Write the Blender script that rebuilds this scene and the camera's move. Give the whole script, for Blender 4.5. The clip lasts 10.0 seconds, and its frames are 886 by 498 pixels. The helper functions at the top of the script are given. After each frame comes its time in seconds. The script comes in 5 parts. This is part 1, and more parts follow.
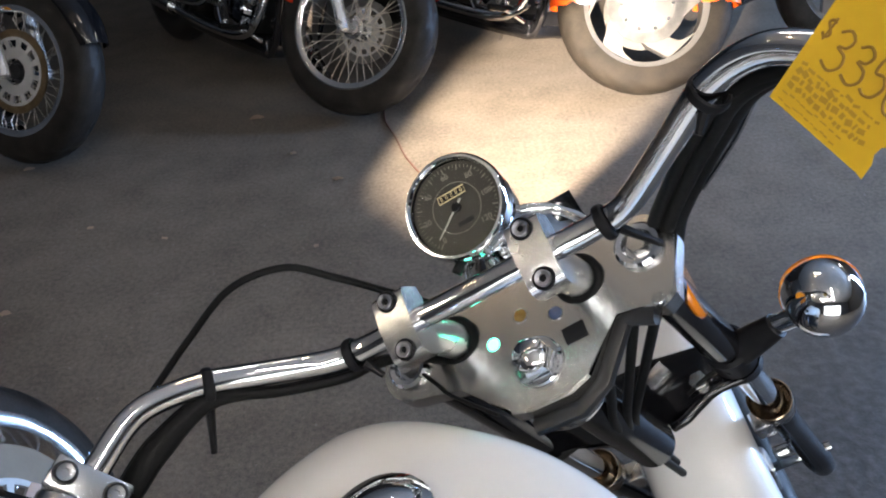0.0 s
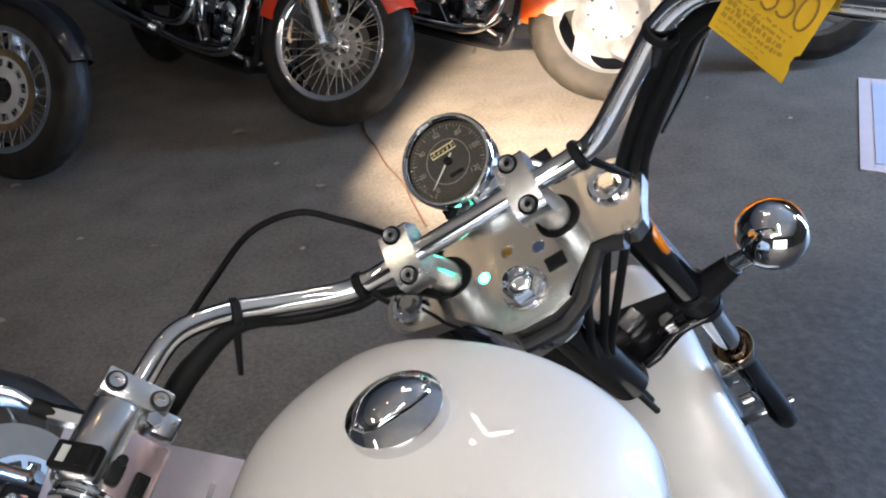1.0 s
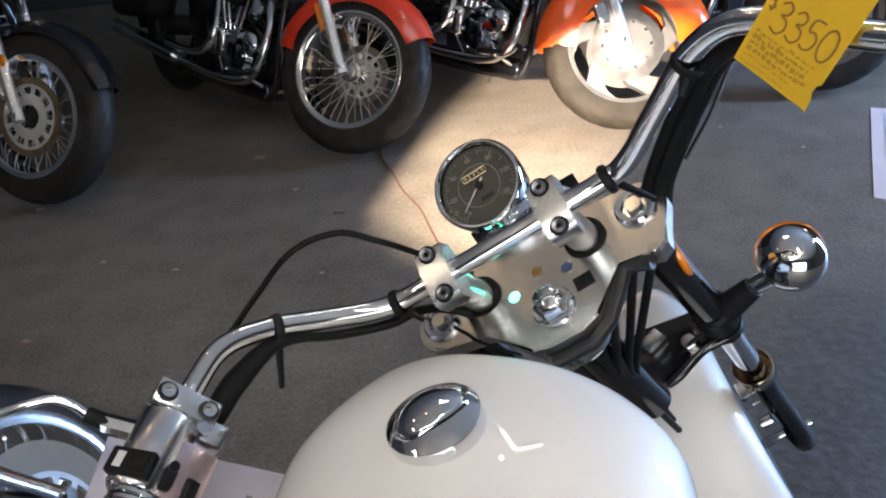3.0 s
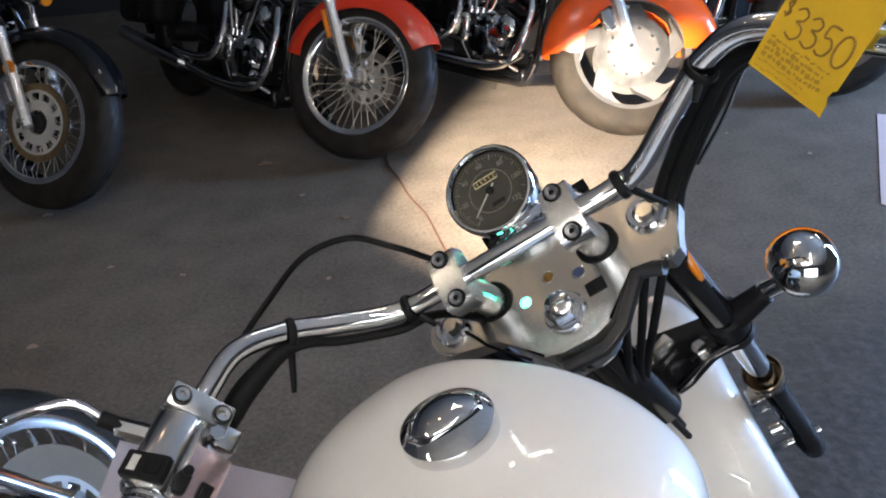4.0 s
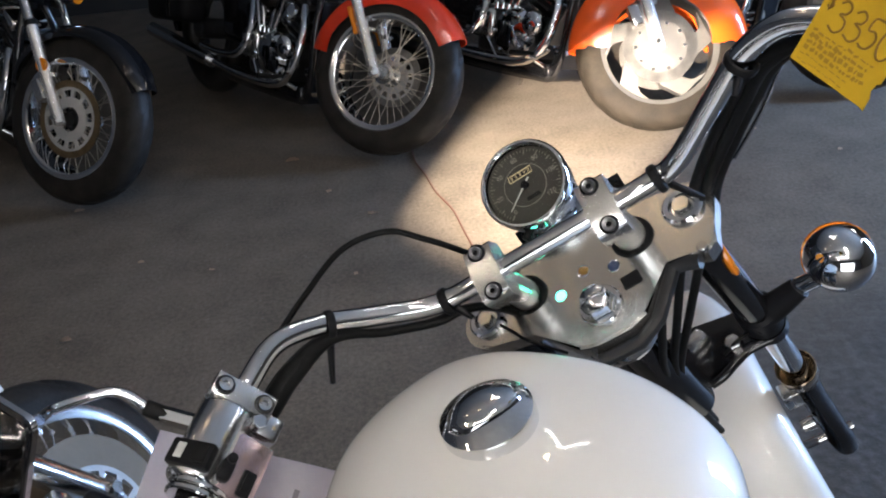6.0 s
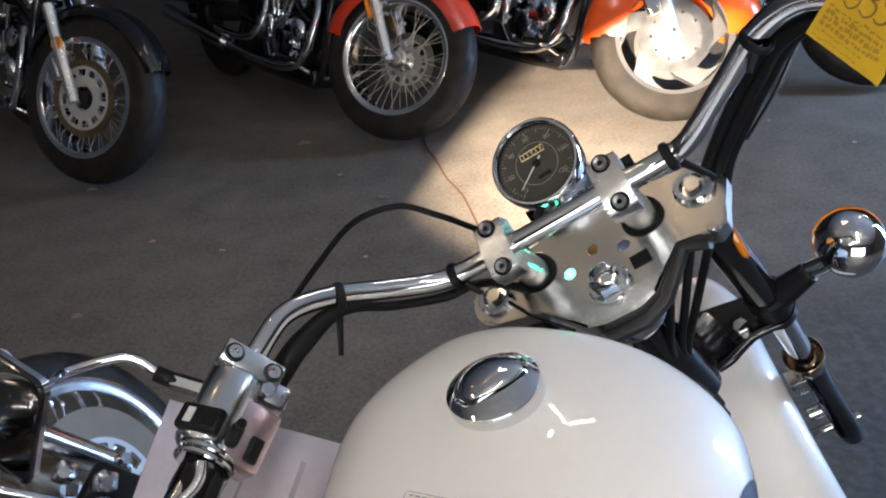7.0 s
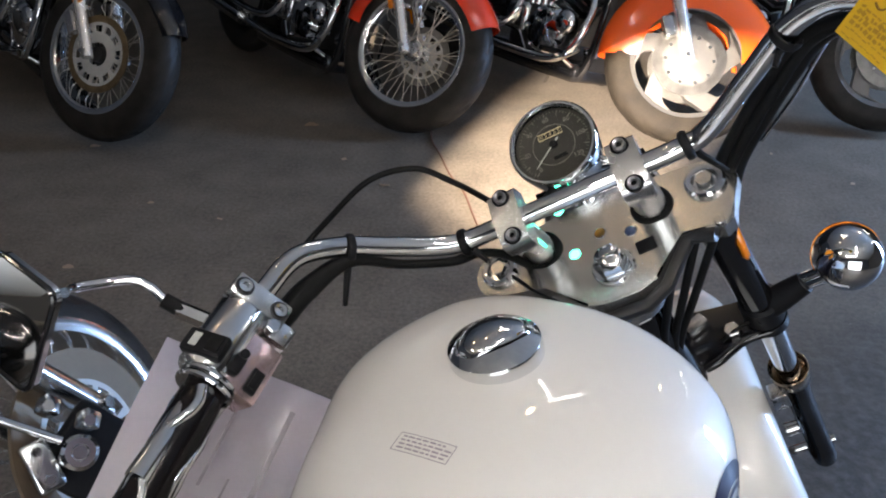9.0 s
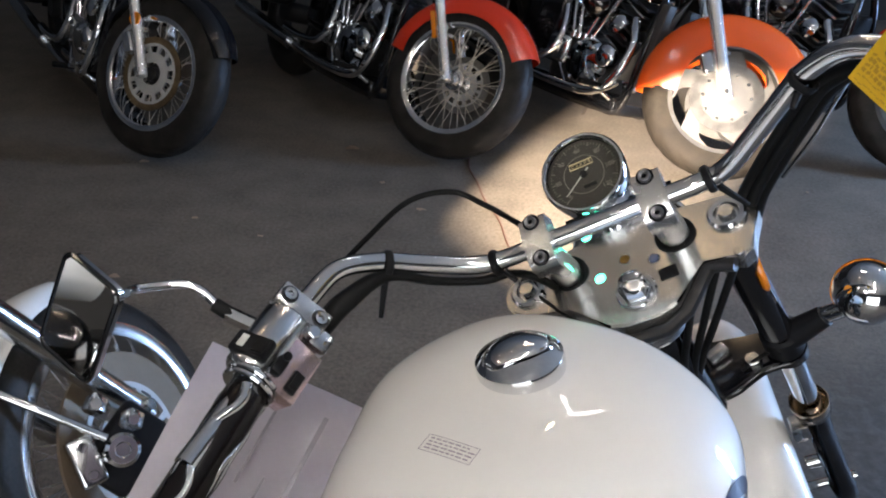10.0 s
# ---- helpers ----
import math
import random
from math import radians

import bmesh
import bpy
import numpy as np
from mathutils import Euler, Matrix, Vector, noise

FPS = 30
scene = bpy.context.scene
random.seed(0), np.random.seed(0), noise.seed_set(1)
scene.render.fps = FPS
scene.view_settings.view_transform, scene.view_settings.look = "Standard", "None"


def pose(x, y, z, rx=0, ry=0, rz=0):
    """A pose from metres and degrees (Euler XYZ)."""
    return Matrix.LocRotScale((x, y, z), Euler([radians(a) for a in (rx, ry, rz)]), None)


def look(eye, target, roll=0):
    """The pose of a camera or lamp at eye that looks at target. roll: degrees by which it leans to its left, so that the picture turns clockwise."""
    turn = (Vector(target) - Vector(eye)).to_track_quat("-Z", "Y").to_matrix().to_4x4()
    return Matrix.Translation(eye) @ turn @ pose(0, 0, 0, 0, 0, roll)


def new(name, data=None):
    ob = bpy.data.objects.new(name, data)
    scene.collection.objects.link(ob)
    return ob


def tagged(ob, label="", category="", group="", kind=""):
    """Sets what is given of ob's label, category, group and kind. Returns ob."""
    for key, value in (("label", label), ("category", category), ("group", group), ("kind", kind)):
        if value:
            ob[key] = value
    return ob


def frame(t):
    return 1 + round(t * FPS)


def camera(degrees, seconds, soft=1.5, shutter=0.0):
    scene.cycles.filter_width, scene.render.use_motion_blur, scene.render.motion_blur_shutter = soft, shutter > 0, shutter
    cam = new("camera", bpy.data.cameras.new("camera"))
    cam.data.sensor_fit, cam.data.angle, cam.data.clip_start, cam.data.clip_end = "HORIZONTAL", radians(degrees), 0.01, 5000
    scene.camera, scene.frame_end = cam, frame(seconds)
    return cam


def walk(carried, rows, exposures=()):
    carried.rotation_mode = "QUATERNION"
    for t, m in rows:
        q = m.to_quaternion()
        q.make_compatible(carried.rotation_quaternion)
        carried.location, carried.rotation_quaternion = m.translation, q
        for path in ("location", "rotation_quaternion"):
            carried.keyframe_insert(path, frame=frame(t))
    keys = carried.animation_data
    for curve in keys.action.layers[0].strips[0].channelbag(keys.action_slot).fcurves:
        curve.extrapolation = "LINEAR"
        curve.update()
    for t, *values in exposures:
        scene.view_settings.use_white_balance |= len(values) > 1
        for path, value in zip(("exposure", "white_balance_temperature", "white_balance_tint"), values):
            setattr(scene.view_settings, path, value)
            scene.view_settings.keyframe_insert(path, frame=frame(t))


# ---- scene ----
cam = camera(57.5, 10.0, soft=2.0)
PATH = [
    (0, (0.075, 0.041, 1.486), (-0.002, 1.692, 0.359), -5.6),
    (0.5, (0.06, -0.028, 1.481), (0.032, 1.641, 0.378), -6.4),
    (1, (0.05, -0.095, 1.474), (0.037, 1.587, 0.393), -5.9),
    (1.5, (0.035, -0.105, 1.48), (0.006, 1.586, 0.414), -5.5),
    (2, (0.025, -0.112, 1.484), (0.003, 1.586, 0.429), -5.5),
    (2.5, (0.025, -0.121, 1.489), (0.006, 1.587, 0.449), -5.8),
    (3, (0.024, -0.131, 1.489), (-0.007, 1.589, 0.468), -5.9),
    (4.5, (0.012, -0.134, 1.491), (-0.036, 1.594, 0.485), -6.2),
    (5, (0.011, -0.137, 1.493), (-0.057, 1.588, 0.484), -6.9),
    (5.5, (0.003, -0.14, 1.495), (-0.078, 1.584, 0.486), -7.1),
    (7, (-0.003, -0.154, 1.481), (-0.123, 1.557, 0.452), -6.0),
    (7.5, (-0.001, -0.173, 1.472), (-0.133, 1.521, 0.416), -5.8),
    (8, (-0.017, -0.203, 1.466), (-0.231, 1.482, 0.41), -4.4),
    (8.5, (-0.029, -0.206, 1.461), (-0.198, 1.484, 0.406), -2.6),
    (9, (-0.028, -0.196, 1.45), (-0.119, 1.524, 0.434), 0.9),
    (9.5, (-0.008, -0.212, 1.47), (-0.13, 1.531, 0.496), -1.6),
    (10, (-0.023, -0.251, 1.471), (-0.201, 1.494, 0.511), 1.8),
]
UNIT = 0.9
walk(cam, [(t, look(Vector(eye) * UNIT, Vector(target) * UNIT, roll)) for t, eye, target, roll in PATH],
     exposures=[(0, 0.28), (2.5, 0.25), (4.5, 0.08), (6.0, 0.08), (7.5, 0.11), (8.5, 0.08), (10, 0.07)])

# ---- world and lights ----
world = bpy.data.worlds.new("world")
scene.world = world
world.use_nodes = True
wn = world.node_tree.nodes
sky = wn.new("ShaderNodeTexSky")
sky.sky_type, sky.sun_disc = "NISHITA", False
sky.sun_elevation, sky.sun_rotation = radians(25), radians(120)
wn["Background"].inputs["Strength"].default_value = 0.08
world.node_tree.links.new(sky.outputs["Color"], wn["Background"].inputs["Color"])
scene.view_settings.exposure = 0.0


def metric(m):
    """A pose in plan units as one in metres."""
    m = m.copy()
    m.translation *= UNIT
    return m


def lamp(name, kind, m, energy, colour, **settings):
    data = bpy.data.lights.new(name, kind)
    data.energy, data.color = energy, colour
    if kind == "AREA":
        data.shape, data.size, data.size_y = "RECTANGLE", settings["size"], settings["size_y"]
    if kind == "SPOT":
        data.spot_size, data.spot_blend, data.shadow_soft_size = radians(settings["cone"]), settings["blend"], settings["radius"]
    ob = new(name, data)
    ob.matrix_world = metric(m)
    return ob


# daylight through the open door of the hall
lamp("door_daylight", "AREA", look((4.95, 3.05, 1.2), (1.6, 2.2, 0.0)), 290, (0.37, 0.59, 1.0), size=0.4, size_y=2.1)
# and through the wide gate behind the near row
lamp("gate_daylight", "AREA", look((0.3, -3.95, 1.25), (0.0, 1.0, 0.8)), 75, (0.95, 0.97, 1.0), size=3.2, size_y=2.1)

# ---- frames of reference ----
# steering head of the white motorcycle: x to its right, y ahead, z up along the fork
STEER = Matrix(((0.8685, -0.1696, -0.4658, 0.12), (-0.0200, 0.9269, -0.3749, 0.60), (0.4953, 0.3349, 0.8016, 0.972), (0, 0, 0, 1)))
# its frame: it leans on the side stand; same origin at the steering stem's nut
HEADING, LEANING = 30.6, 9.5
FRAME = Matrix.Translation((0.12, 0.60, 0.972)) @ Matrix.Rotation(radians(-HEADING), 4, "Z") @ Matrix.Rotation(radians(-LEANING), 4, "Y")

# ---- materials ----


def material(name, colour, rough=0.5, metal=0.0, vary=0.12, scale=12.0, bump=0.0, fine=180.0, coat=0.0, rough_vary=0.08, second=None, alpha_mix=0.5, emission=0.0):
    m = bpy.data.materials.new(name)
    m.use_nodes = True
    t = m.node_tree
    n, l = t.nodes, t.links
    b = n["Principled BSDF"]
    co = n.new("ShaderNodeTexCoord")
    big = n.new("ShaderNodeTexNoise")
    big.inputs["Scale"].default_value, big.inputs["Detail"].default_value = scale, 6
    small = n.new("ShaderNodeTexNoise")
    small.inputs["Scale"].default_value, small.inputs["Detail"].default_value = fine, 4
    l.new(co.outputs["Object"], big.inputs["Vector"])
    l.new(co.outputs["Object"], small.inputs["Vector"])
    ramp = n.new("ShaderNodeValToRGB")
    dark = tuple(c * (1 - vary) for c in colour)
    light = tuple(min(1, c * (1 + vary)) for c in (second or colour))
    ramp.color_ramp.elements[0].position, ramp.color_ramp.elements[1].position = 0.3, 0.7
    ramp.color_ramp.elements[0].color = (*dark, 1)
    ramp.color_ramp.elements[1].color = (*light, 1)
    mix = n.new("ShaderNodeMix")
    mix.inputs[0].default_value = 0.35
    l.new(big.outputs["Fac"], mix.inputs[2])
    l.new(small.outputs["Fac"], mix.inputs[3])
    l.new(mix.outputs[0], ramp.inputs["Fac"])
    l.new(ramp.outputs["Color"], b.inputs["Base Color"])
    rr = n.new("ShaderNodeMapRange")
    rr.inputs["To Min"].default_value, rr.inputs["To Max"].default_value = max(0.02, rough - rough_vary), min(1, rough + rough_vary)
    l.new(big.outputs["Fac"], rr.inputs["Value"])
    l.new(rr.outputs["Result"], b.inputs["Roughness"])
    b.inputs["Metallic"].default_value = metal
    b.inputs["Coat Weight"].default_value = coat
    b.inputs["Coat Roughness"].default_value = 0.025
    if bump:
        bp = n.new("ShaderNodeBump")
        bp.inputs["Strength"].default_value, bp.inputs["Distance"].default_value = bump, 0.002
        l.new(small.outputs["Fac"], bp.inputs["Height"])
        l.new(bp.outputs["Normal"], b.inputs["Normal"])
    if emission:
        b.inputs["Emission Color"].default_value = (*colour, 1)
        b.inputs["Emission Strength"].default_value = emission
    return m


CHROME = material("chrome", (0.78, 0.79, 0.80), 0.07, 1.0, 0.04, 20, rough_vary=0.03)
CHROME_WORN = material("worn_chrome", (0.62, 0.62, 0.61), 0.18, 1.0, 0.12, 40, rough_vary=0.08)
# chrome of the dust seal cups with their gold reflection in its colour
GOLDCHROME = material("gold_tinted_chrome", (0.52, 0.40, 0.28), 0.14, 1.0, 0.15, 40, rough_vary=0.05)
SMOKED = material("smoked_chrome", (0.085, 0.080, 0.078), 0.13, 1.0, 0.15, 30, rough_vary=0.05)
ALUMINIUM = material("satin_aluminium", (0.70, 0.70, 0.69), 0.27, 1.0, 0.03, 9, fine=300, rough_vary=0.03)
STEEL = material("dull_steel_bolt", (0.30, 0.30, 0.31), 0.32, 1.0, 0.15, 60)


def brushed(m):
    """Adds soft ripples along the metal to a material."""
    n, l = m.node_tree.nodes, m.node_tree.links
    co = n.new("ShaderNodeTexCoord")
    stretch = n.new("ShaderNodeMapping")
    stretch.inputs["Scale"].default_value = (60, 7, 30)
    wave = n.new("ShaderNodeTexNoise")
    wave.inputs["Scale"].default_value, wave.inputs["Detail"].default_value = 1.0, 3
    bump = n.new("ShaderNodeBump")
    bump.inputs["Strength"].default_value, bump.inputs["Distance"].default_value = 0.55, 0.0016
    l.new(co.outputs["Object"], stretch.inputs["Vector"]); l.new(stretch.outputs["Vector"], wave.inputs["Vector"])
    l.new(wave.outputs["Fac"], bump.inputs["Height"]); l.new(bump.outputs["Normal"], n["Principled BSDF"].inputs["Normal"])
    return m


PLATEMETAL = brushed(material("brushed_aluminium_plate", (0.72, 0.71, 0.68), 0.24, 1.0, 0.05, 9, fine=300, rough_vary=0.05))
POLISHED = material("polished_aluminium", (0.74, 0.74, 0.74), 0.16, 1.0, 0.05, 30)
WHITE = material("pearl_white_paint", (0.76, 0.74, 0.70), 0.45, 0.0, 0.02, 6, coat=1.0, rough_vary=0.02)
RUBBER = material("black_rubber", (0.008, 0.008, 0.008), 0.5, 0.0, 0.3, 30, bump=0.15)
TYRE = material("tyre_rubber", (0.012, 0.0115, 0.011), 0.48, 0.0, 0.35, 14, bump=0.25, second=(0.022, 0.020, 0.018))
DUSTY = material("dusty_tyre_rubber", (0.009, 0.008, 0.007), 0.7, 0.0, 0.3, 14, bump=0.25, second=(0.019, 0.0155, 0.012))
DUSTY.node_tree.nodes["Principled BSDF"].inputs["Specular IOR Level"].default_value = 0.12
BLACK = material("black_paint", (0.006, 0.006, 0.007), 0.10, 0.0, 0.2, 10, coat=0.3, rough_vary=0.04)
PLASTIC = material("black_plastic", (0.009, 0.009, 0.010), 0.42, 0.0, 0.2, 50, bump=0.05)
ENGINE = material("dark_engine_metal", (0.06, 0.06, 0.062), 0.4, 0.8, 0.3, 20, bump=0.1)
CAST = material("cast_grey_wheel", (0.15, 0.147, 0.144), 0.38, 0.5, 0.08, 25)
DISC = material("brake_disc_steel", (0.20, 0.195, 0.19), 0.36, 1.0, 0.25, 30)
RUST = material("brown_disc_edge", (0.15, 0.105, 0.055), 0.45, 0.6, 0.3, 40)
TANDISC = material("warm_grey_disc", (0.15, 0.112, 0.075), 0.5, 0.35, 0.12, 30)
PLATE = material("pale_disc_carrier", (0.42, 0.42, 0.41), 0.5, 0.15, 0.10, 40)
RED = material("orange_red_paint", (0.58, 0.035, 0.010), 0.22, 0.0, 0.06, 8, coat=0.5)
ORANGE = material("orange_paint", (0.82, 0.105, 0.010), 0.22, 0.0, 0.06, 8, coat=0.5)
DARKGREY = material("dark_grey_plastic", (0.014, 0.014, 0.015), 0.42, 0.0, 0.2, 40)
AMBER = material("amber_lens", (0.75, 0.22, 0.01), 0.15, 0.0, 0.1, 80, coat=0.8)
YELLOW = material("yellow_card", (0.54, 0.335, 0.010), 0.6, 0.0, 0.07, 30)
SMUDGE = material("smudged_brown_ink", (0.34, 0.20, 0.014), 0.6)
INK = material("brown_ink", (0.20, 0.105, 0.01), 0.6)
PAPER = material("lilac_white_paper", (0.62, 0.57, 0.62), 0.35, 0.0, 0.06, 14, coat=0.3)
PINKPAPER = material("pale_pink_card", (0.66, 0.55, 0.55), 0.5, 0.0, 0.06, 14)
BLUEPAPER = material("pale_blue_print", (0.50, 0.53, 0.64), 0.4, 0.0, 0.06, 14)
GREYINK = material("grey_print", (0.30, 0.27, 0.30), 0.5)
DIAL = material("dark_dial", (0.022, 0.020, 0.014), 0.5, 0.0, 0.1, 40)
SCALE = material("dim_dial_print", (0.22, 0.21, 0.18), 0.5)
# the counter window's gold reflection, painted on as a pale yellow
GOLDGLINT = material("gold_reflection_rim", (0.75, 0.62, 0.34), 0.4)
RADIATOR = material("dark_grey_radiator", (0.05, 0.048, 0.045), 0.6, 0.2, 0.2, 60, bump=0.2)
MARK = material("pale_dial_marks", (0.55, 0.56, 0.52), 0.5)
GREEN = material("lit_green_lamp", (0.06, 0.90, 0.55), 0.3, emission=11.0)
BLUE = material("blue_grey_lamp", (0.05, 0.07, 0.14), 0.15, coat=0.8)
AMBERDIM = material("dull_amber_lamp", (0.22, 0.12, 0.02), 0.2, coat=0.8)
DECAL = material("dark_blue_decal", (0.02, 0.022, 0.06), 0.3, coat=0.5)
LEAF = material("dry_leaf", (0.44, 0.33, 0.24), 0.8)
CORD = material("reddish_cord", (0.11, 0.055, 0.04), 0.6)
WALL = material("dark_wall", (0.016, 0.0155, 0.015), 0.8, 0, 0.15, 3, bump=0.2)
DULLWALL = material("dull_grey_wall", (0.06, 0.057, 0.054), 0.8, 0, 0.2, 3, bump=0.2)
CEIL = material("dull_ceiling", (0.40, 0.385, 0.36), 0.8, 0, 0.1, 3, bump=0.2)
SHORTTUBE = material("glowing_short_tube", (1.0, 0.935, 0.900), 0.4, emission=30.0)
WARMBULB = material("glowing_warm_bulb", (1.0, 0.72, 0.42), 0.4, emission=110.0)
DIMBULB = material("glowing_dim_bulb", (1.0, 0.70, 0.40), 0.4, emission=34.0)
WARMFILL = material("glowing_fill_tube", (1.0, 0.84, 0.64), 0.4, emission=55.0)
FILLTUBE = material("glowing_tube", (1.0, 0.935, 0.900), 0.4, emission=104.0)
for dull in (RUBBER, TYRE, PLASTIC):
    dull.node_tree.nodes["Principled BSDF"].inputs["Specular IOR Level"].default_value = 0.09
TYRE.node_tree.nodes["Principled BSDF"].inputs["Specular IOR Level"].default_value = 0.16
GRIPBLACK = material("glossy_black_grip", (0.006, 0.005, 0.005), 0.12, 0.0, 0.2, 30, rough_vary=0.04)
GRIPBLACK.node_tree.nodes["Principled BSDF"].inputs["Specular IOR Level"].default_value = 0.25
MIRROR = material("mirror_glass", (0.86, 0.88, 0.88), 0.02, 1.0, 0.01, 5, rough_vary=0.0)
# rosy reflection on the switch housing's side, put into the metal colour
LILAC = material("rosy_reflection_chrome", (0.66, 0.50, 0.50), 0.24, 0.9, 0.05, 30)


def glass_material():
    m = bpy.data.materials.new("clear_glass")
    m.use_nodes = True
    b = m.node_tree.nodes["Principled BSDF"]
    b.inputs["Transmission Weight"].default_value, b.inputs["Roughness"].default_value, b.inputs["IOR"].default_value = 1.0, 0.03, 1.12
    return m


GLASS = glass_material()


def floor_material():
    m = bpy.data.materials.new("dark_concrete")
    m.use_nodes = True
    n, l = m.node_tree.nodes, m.node_tree.links
    b = n["Principled BSDF"]
    co = n.new("ShaderNodeTexCoord")

    def tex(scale, detail=8):
        x = n.new("ShaderNodeTexNoise")
        x.inputs["Scale"].default_value, x.inputs["Detail"].default_value = scale, detail
        l.new(co.outputs["Object"], x.inputs["Vector"])
        return x
    stain, grain, grit = tex(1.6), tex(75), tex(230, 3)
    ramp = n.new("ShaderNodeValToRGB")
    ramp.color_ramp.elements[0].position, ramp.color_ramp.elements[1].position = 0.40, 0.60
    ramp.color_ramp.elements[0].color, ramp.color_ramp.elements[1].color = (0.080, 0.067, 0.053, 1), (0.202, 0.172, 0.139, 1)
    blotch = tex(7, 10)
    patch = n.new("ShaderNodeMix")
    patch.inputs[0].default_value = 0.55
    l.new(stain.outputs["Fac"], patch.inputs[2]); l.new(blotch.outputs["Fac"], patch.inputs[3])
    a = n.new("ShaderNodeMix")
    a.inputs[0].default_value = 0.45
    l.new(patch.outputs[0], a.inputs[2]); l.new(grain.outputs["Fac"], a.inputs[3])
    c = n.new("ShaderNodeMix")
    c.inputs[0].default_value = 0.3
    l.new(a.outputs[0], c.inputs[2]); l.new(grit.outputs["Fac"], c.inputs[3])
    l.new(c.outputs[0], ramp.inputs["Fac"])
    # small pale flecks
    v = n.new("ShaderNodeTexVoronoi")
    v.inputs["Scale"].default_value = 17
    l.new(co.outputs["Object"], v.inputs["Vector"])
    less = n.new("ShaderNodeMath"); less.operation = "LESS_THAN"; less.inputs[1].default_value = 0.055
    l.new(v.outputs["Distance"], less.inputs[0])
    mix = n.new("ShaderNodeMix"); mix.data_type = "RGBA"
    gate = n.new("ShaderNodeMath"); gate.operation = "MULTIPLY"; gate.inputs[1].default_value = 0.6
    l.new(less.outputs[0], gate.inputs[0])
    l.new(gate.outputs[0], mix.inputs[0])
    l.new(ramp.outputs["Color"], mix.inputs[6])
    mix.inputs[7].default_value = (0.28, 0.26, 0.24, 1)
    # dark ragged patch beside the white motorcycle: dimmer light painted in, plus oily crust
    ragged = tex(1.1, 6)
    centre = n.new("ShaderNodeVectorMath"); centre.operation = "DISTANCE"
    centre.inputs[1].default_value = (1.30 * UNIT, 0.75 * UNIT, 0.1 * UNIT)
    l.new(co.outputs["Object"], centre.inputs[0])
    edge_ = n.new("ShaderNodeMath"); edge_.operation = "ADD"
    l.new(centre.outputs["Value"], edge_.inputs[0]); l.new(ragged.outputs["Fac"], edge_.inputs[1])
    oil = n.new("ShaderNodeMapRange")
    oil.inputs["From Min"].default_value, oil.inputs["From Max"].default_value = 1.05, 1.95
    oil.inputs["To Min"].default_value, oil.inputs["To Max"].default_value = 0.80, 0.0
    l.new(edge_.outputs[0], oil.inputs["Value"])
    shade_and_oil = n.new("ShaderNodeMix"); shade_and_oil.data_type = "RGBA"
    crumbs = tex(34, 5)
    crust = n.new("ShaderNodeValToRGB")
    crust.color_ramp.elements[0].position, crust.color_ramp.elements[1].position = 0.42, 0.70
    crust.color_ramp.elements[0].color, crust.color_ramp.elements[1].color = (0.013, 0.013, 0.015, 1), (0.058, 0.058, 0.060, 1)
    l.new(crumbs.outputs["Fac"], crust.inputs["Fac"]); l.new(crust.outputs["Color"], shade_and_oil.inputs[7])
    l.new(oil.outputs["Result"], shade_and_oil.inputs[0]); l.new(mix.outputs[2], shade_and_oil.inputs[6])
    l.new(shade_and_oil.outputs[2], b.inputs["Base Color"])
    rr = n.new("ShaderNodeMapRange")
    rr.inputs["To Min"].default_value, rr.inputs["To Max"].default_value = 0.45, 0.75
    l.new(stain.outputs["Fac"], rr.inputs["Value"]); l.new(rr.outputs["Result"], b.inputs["Roughness"])
    bp = n.new("ShaderNodeBump")
    bp.inputs["Strength"].default_value, bp.inputs["Distance"].default_value = 0.3, 0.002
    l.new(grit.outputs["Fac"], bp.inputs["Height"])
    rough_patch = n.new("ShaderNodeMath"); rough_patch.operation = "MULTIPLY"
    l.new(crumbs.outputs["Fac"], rough_patch.inputs[0]); l.new(oil.outputs["Result"], rough_patch.inputs[1])
    lumps = n.new("ShaderNodeBump")
    lumps.inputs["Strength"].default_value, lumps.inputs["Distance"].default_value = 0.45, 0.010
    l.new(rough_patch.outputs[0], lumps.inputs["Height"]); l.new(bp.outputs["Normal"], lumps.inputs["Normal"])
    l.new(lumps.outputs["Normal"], b.inputs["Normal"])
    return m


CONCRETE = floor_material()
SATIN = material("satin_silver_fork", (0.84, 0.84, 0.84), 0.24, 0.75, 0.05, 30)
BEIGE = material("dull_zinc_spokes", (0.55, 0.51, 0.44), 0.35, 0.7, 0.15, 60)

# ---- mesh helpers ----
WORLD = {}
I4 = Matrix.Identity(4)


def thing(name, at, label, category, group="", kind=""):
    ob = new(name)
    ob.empty_display_size = 0.05
    WORLD[ob] = at if isinstance(at, Matrix) else Matrix.Translation(at)
    ob.matrix_world = metric(WORLD[ob])
    return tagged(ob, label, category, group, kind)


def part(name, bm, mat, parent=None, label="", m=I4, sharp=38):
    """One mesh object; m is the pose of its own coordinates in plan units of 0.9 m."""
    me = bpy.data.meshes.new(name)
    bmesh.ops.recalc_face_normals(bm, faces=bm.faces)
    for f in bm.faces:
        f.smooth = True
    bmesh.ops.scale(bm, vec=(UNIT, UNIT, UNIT), verts=bm.verts)
    bm.to_mesh(me)
    bm.free()
    me.set_sharp_from_angle(angle=radians(sharp))
    me.materials.append(mat)
    ob = new(name, me)
    WORLD[ob] = m
    if parent:
        ob.parent = parent
        ob.matrix_basis = metric(WORLD[parent].inverted() @ m)
    else:
        ob.matrix_basis = metric(m)
    if label:
        ob["label"] = label
    return ob


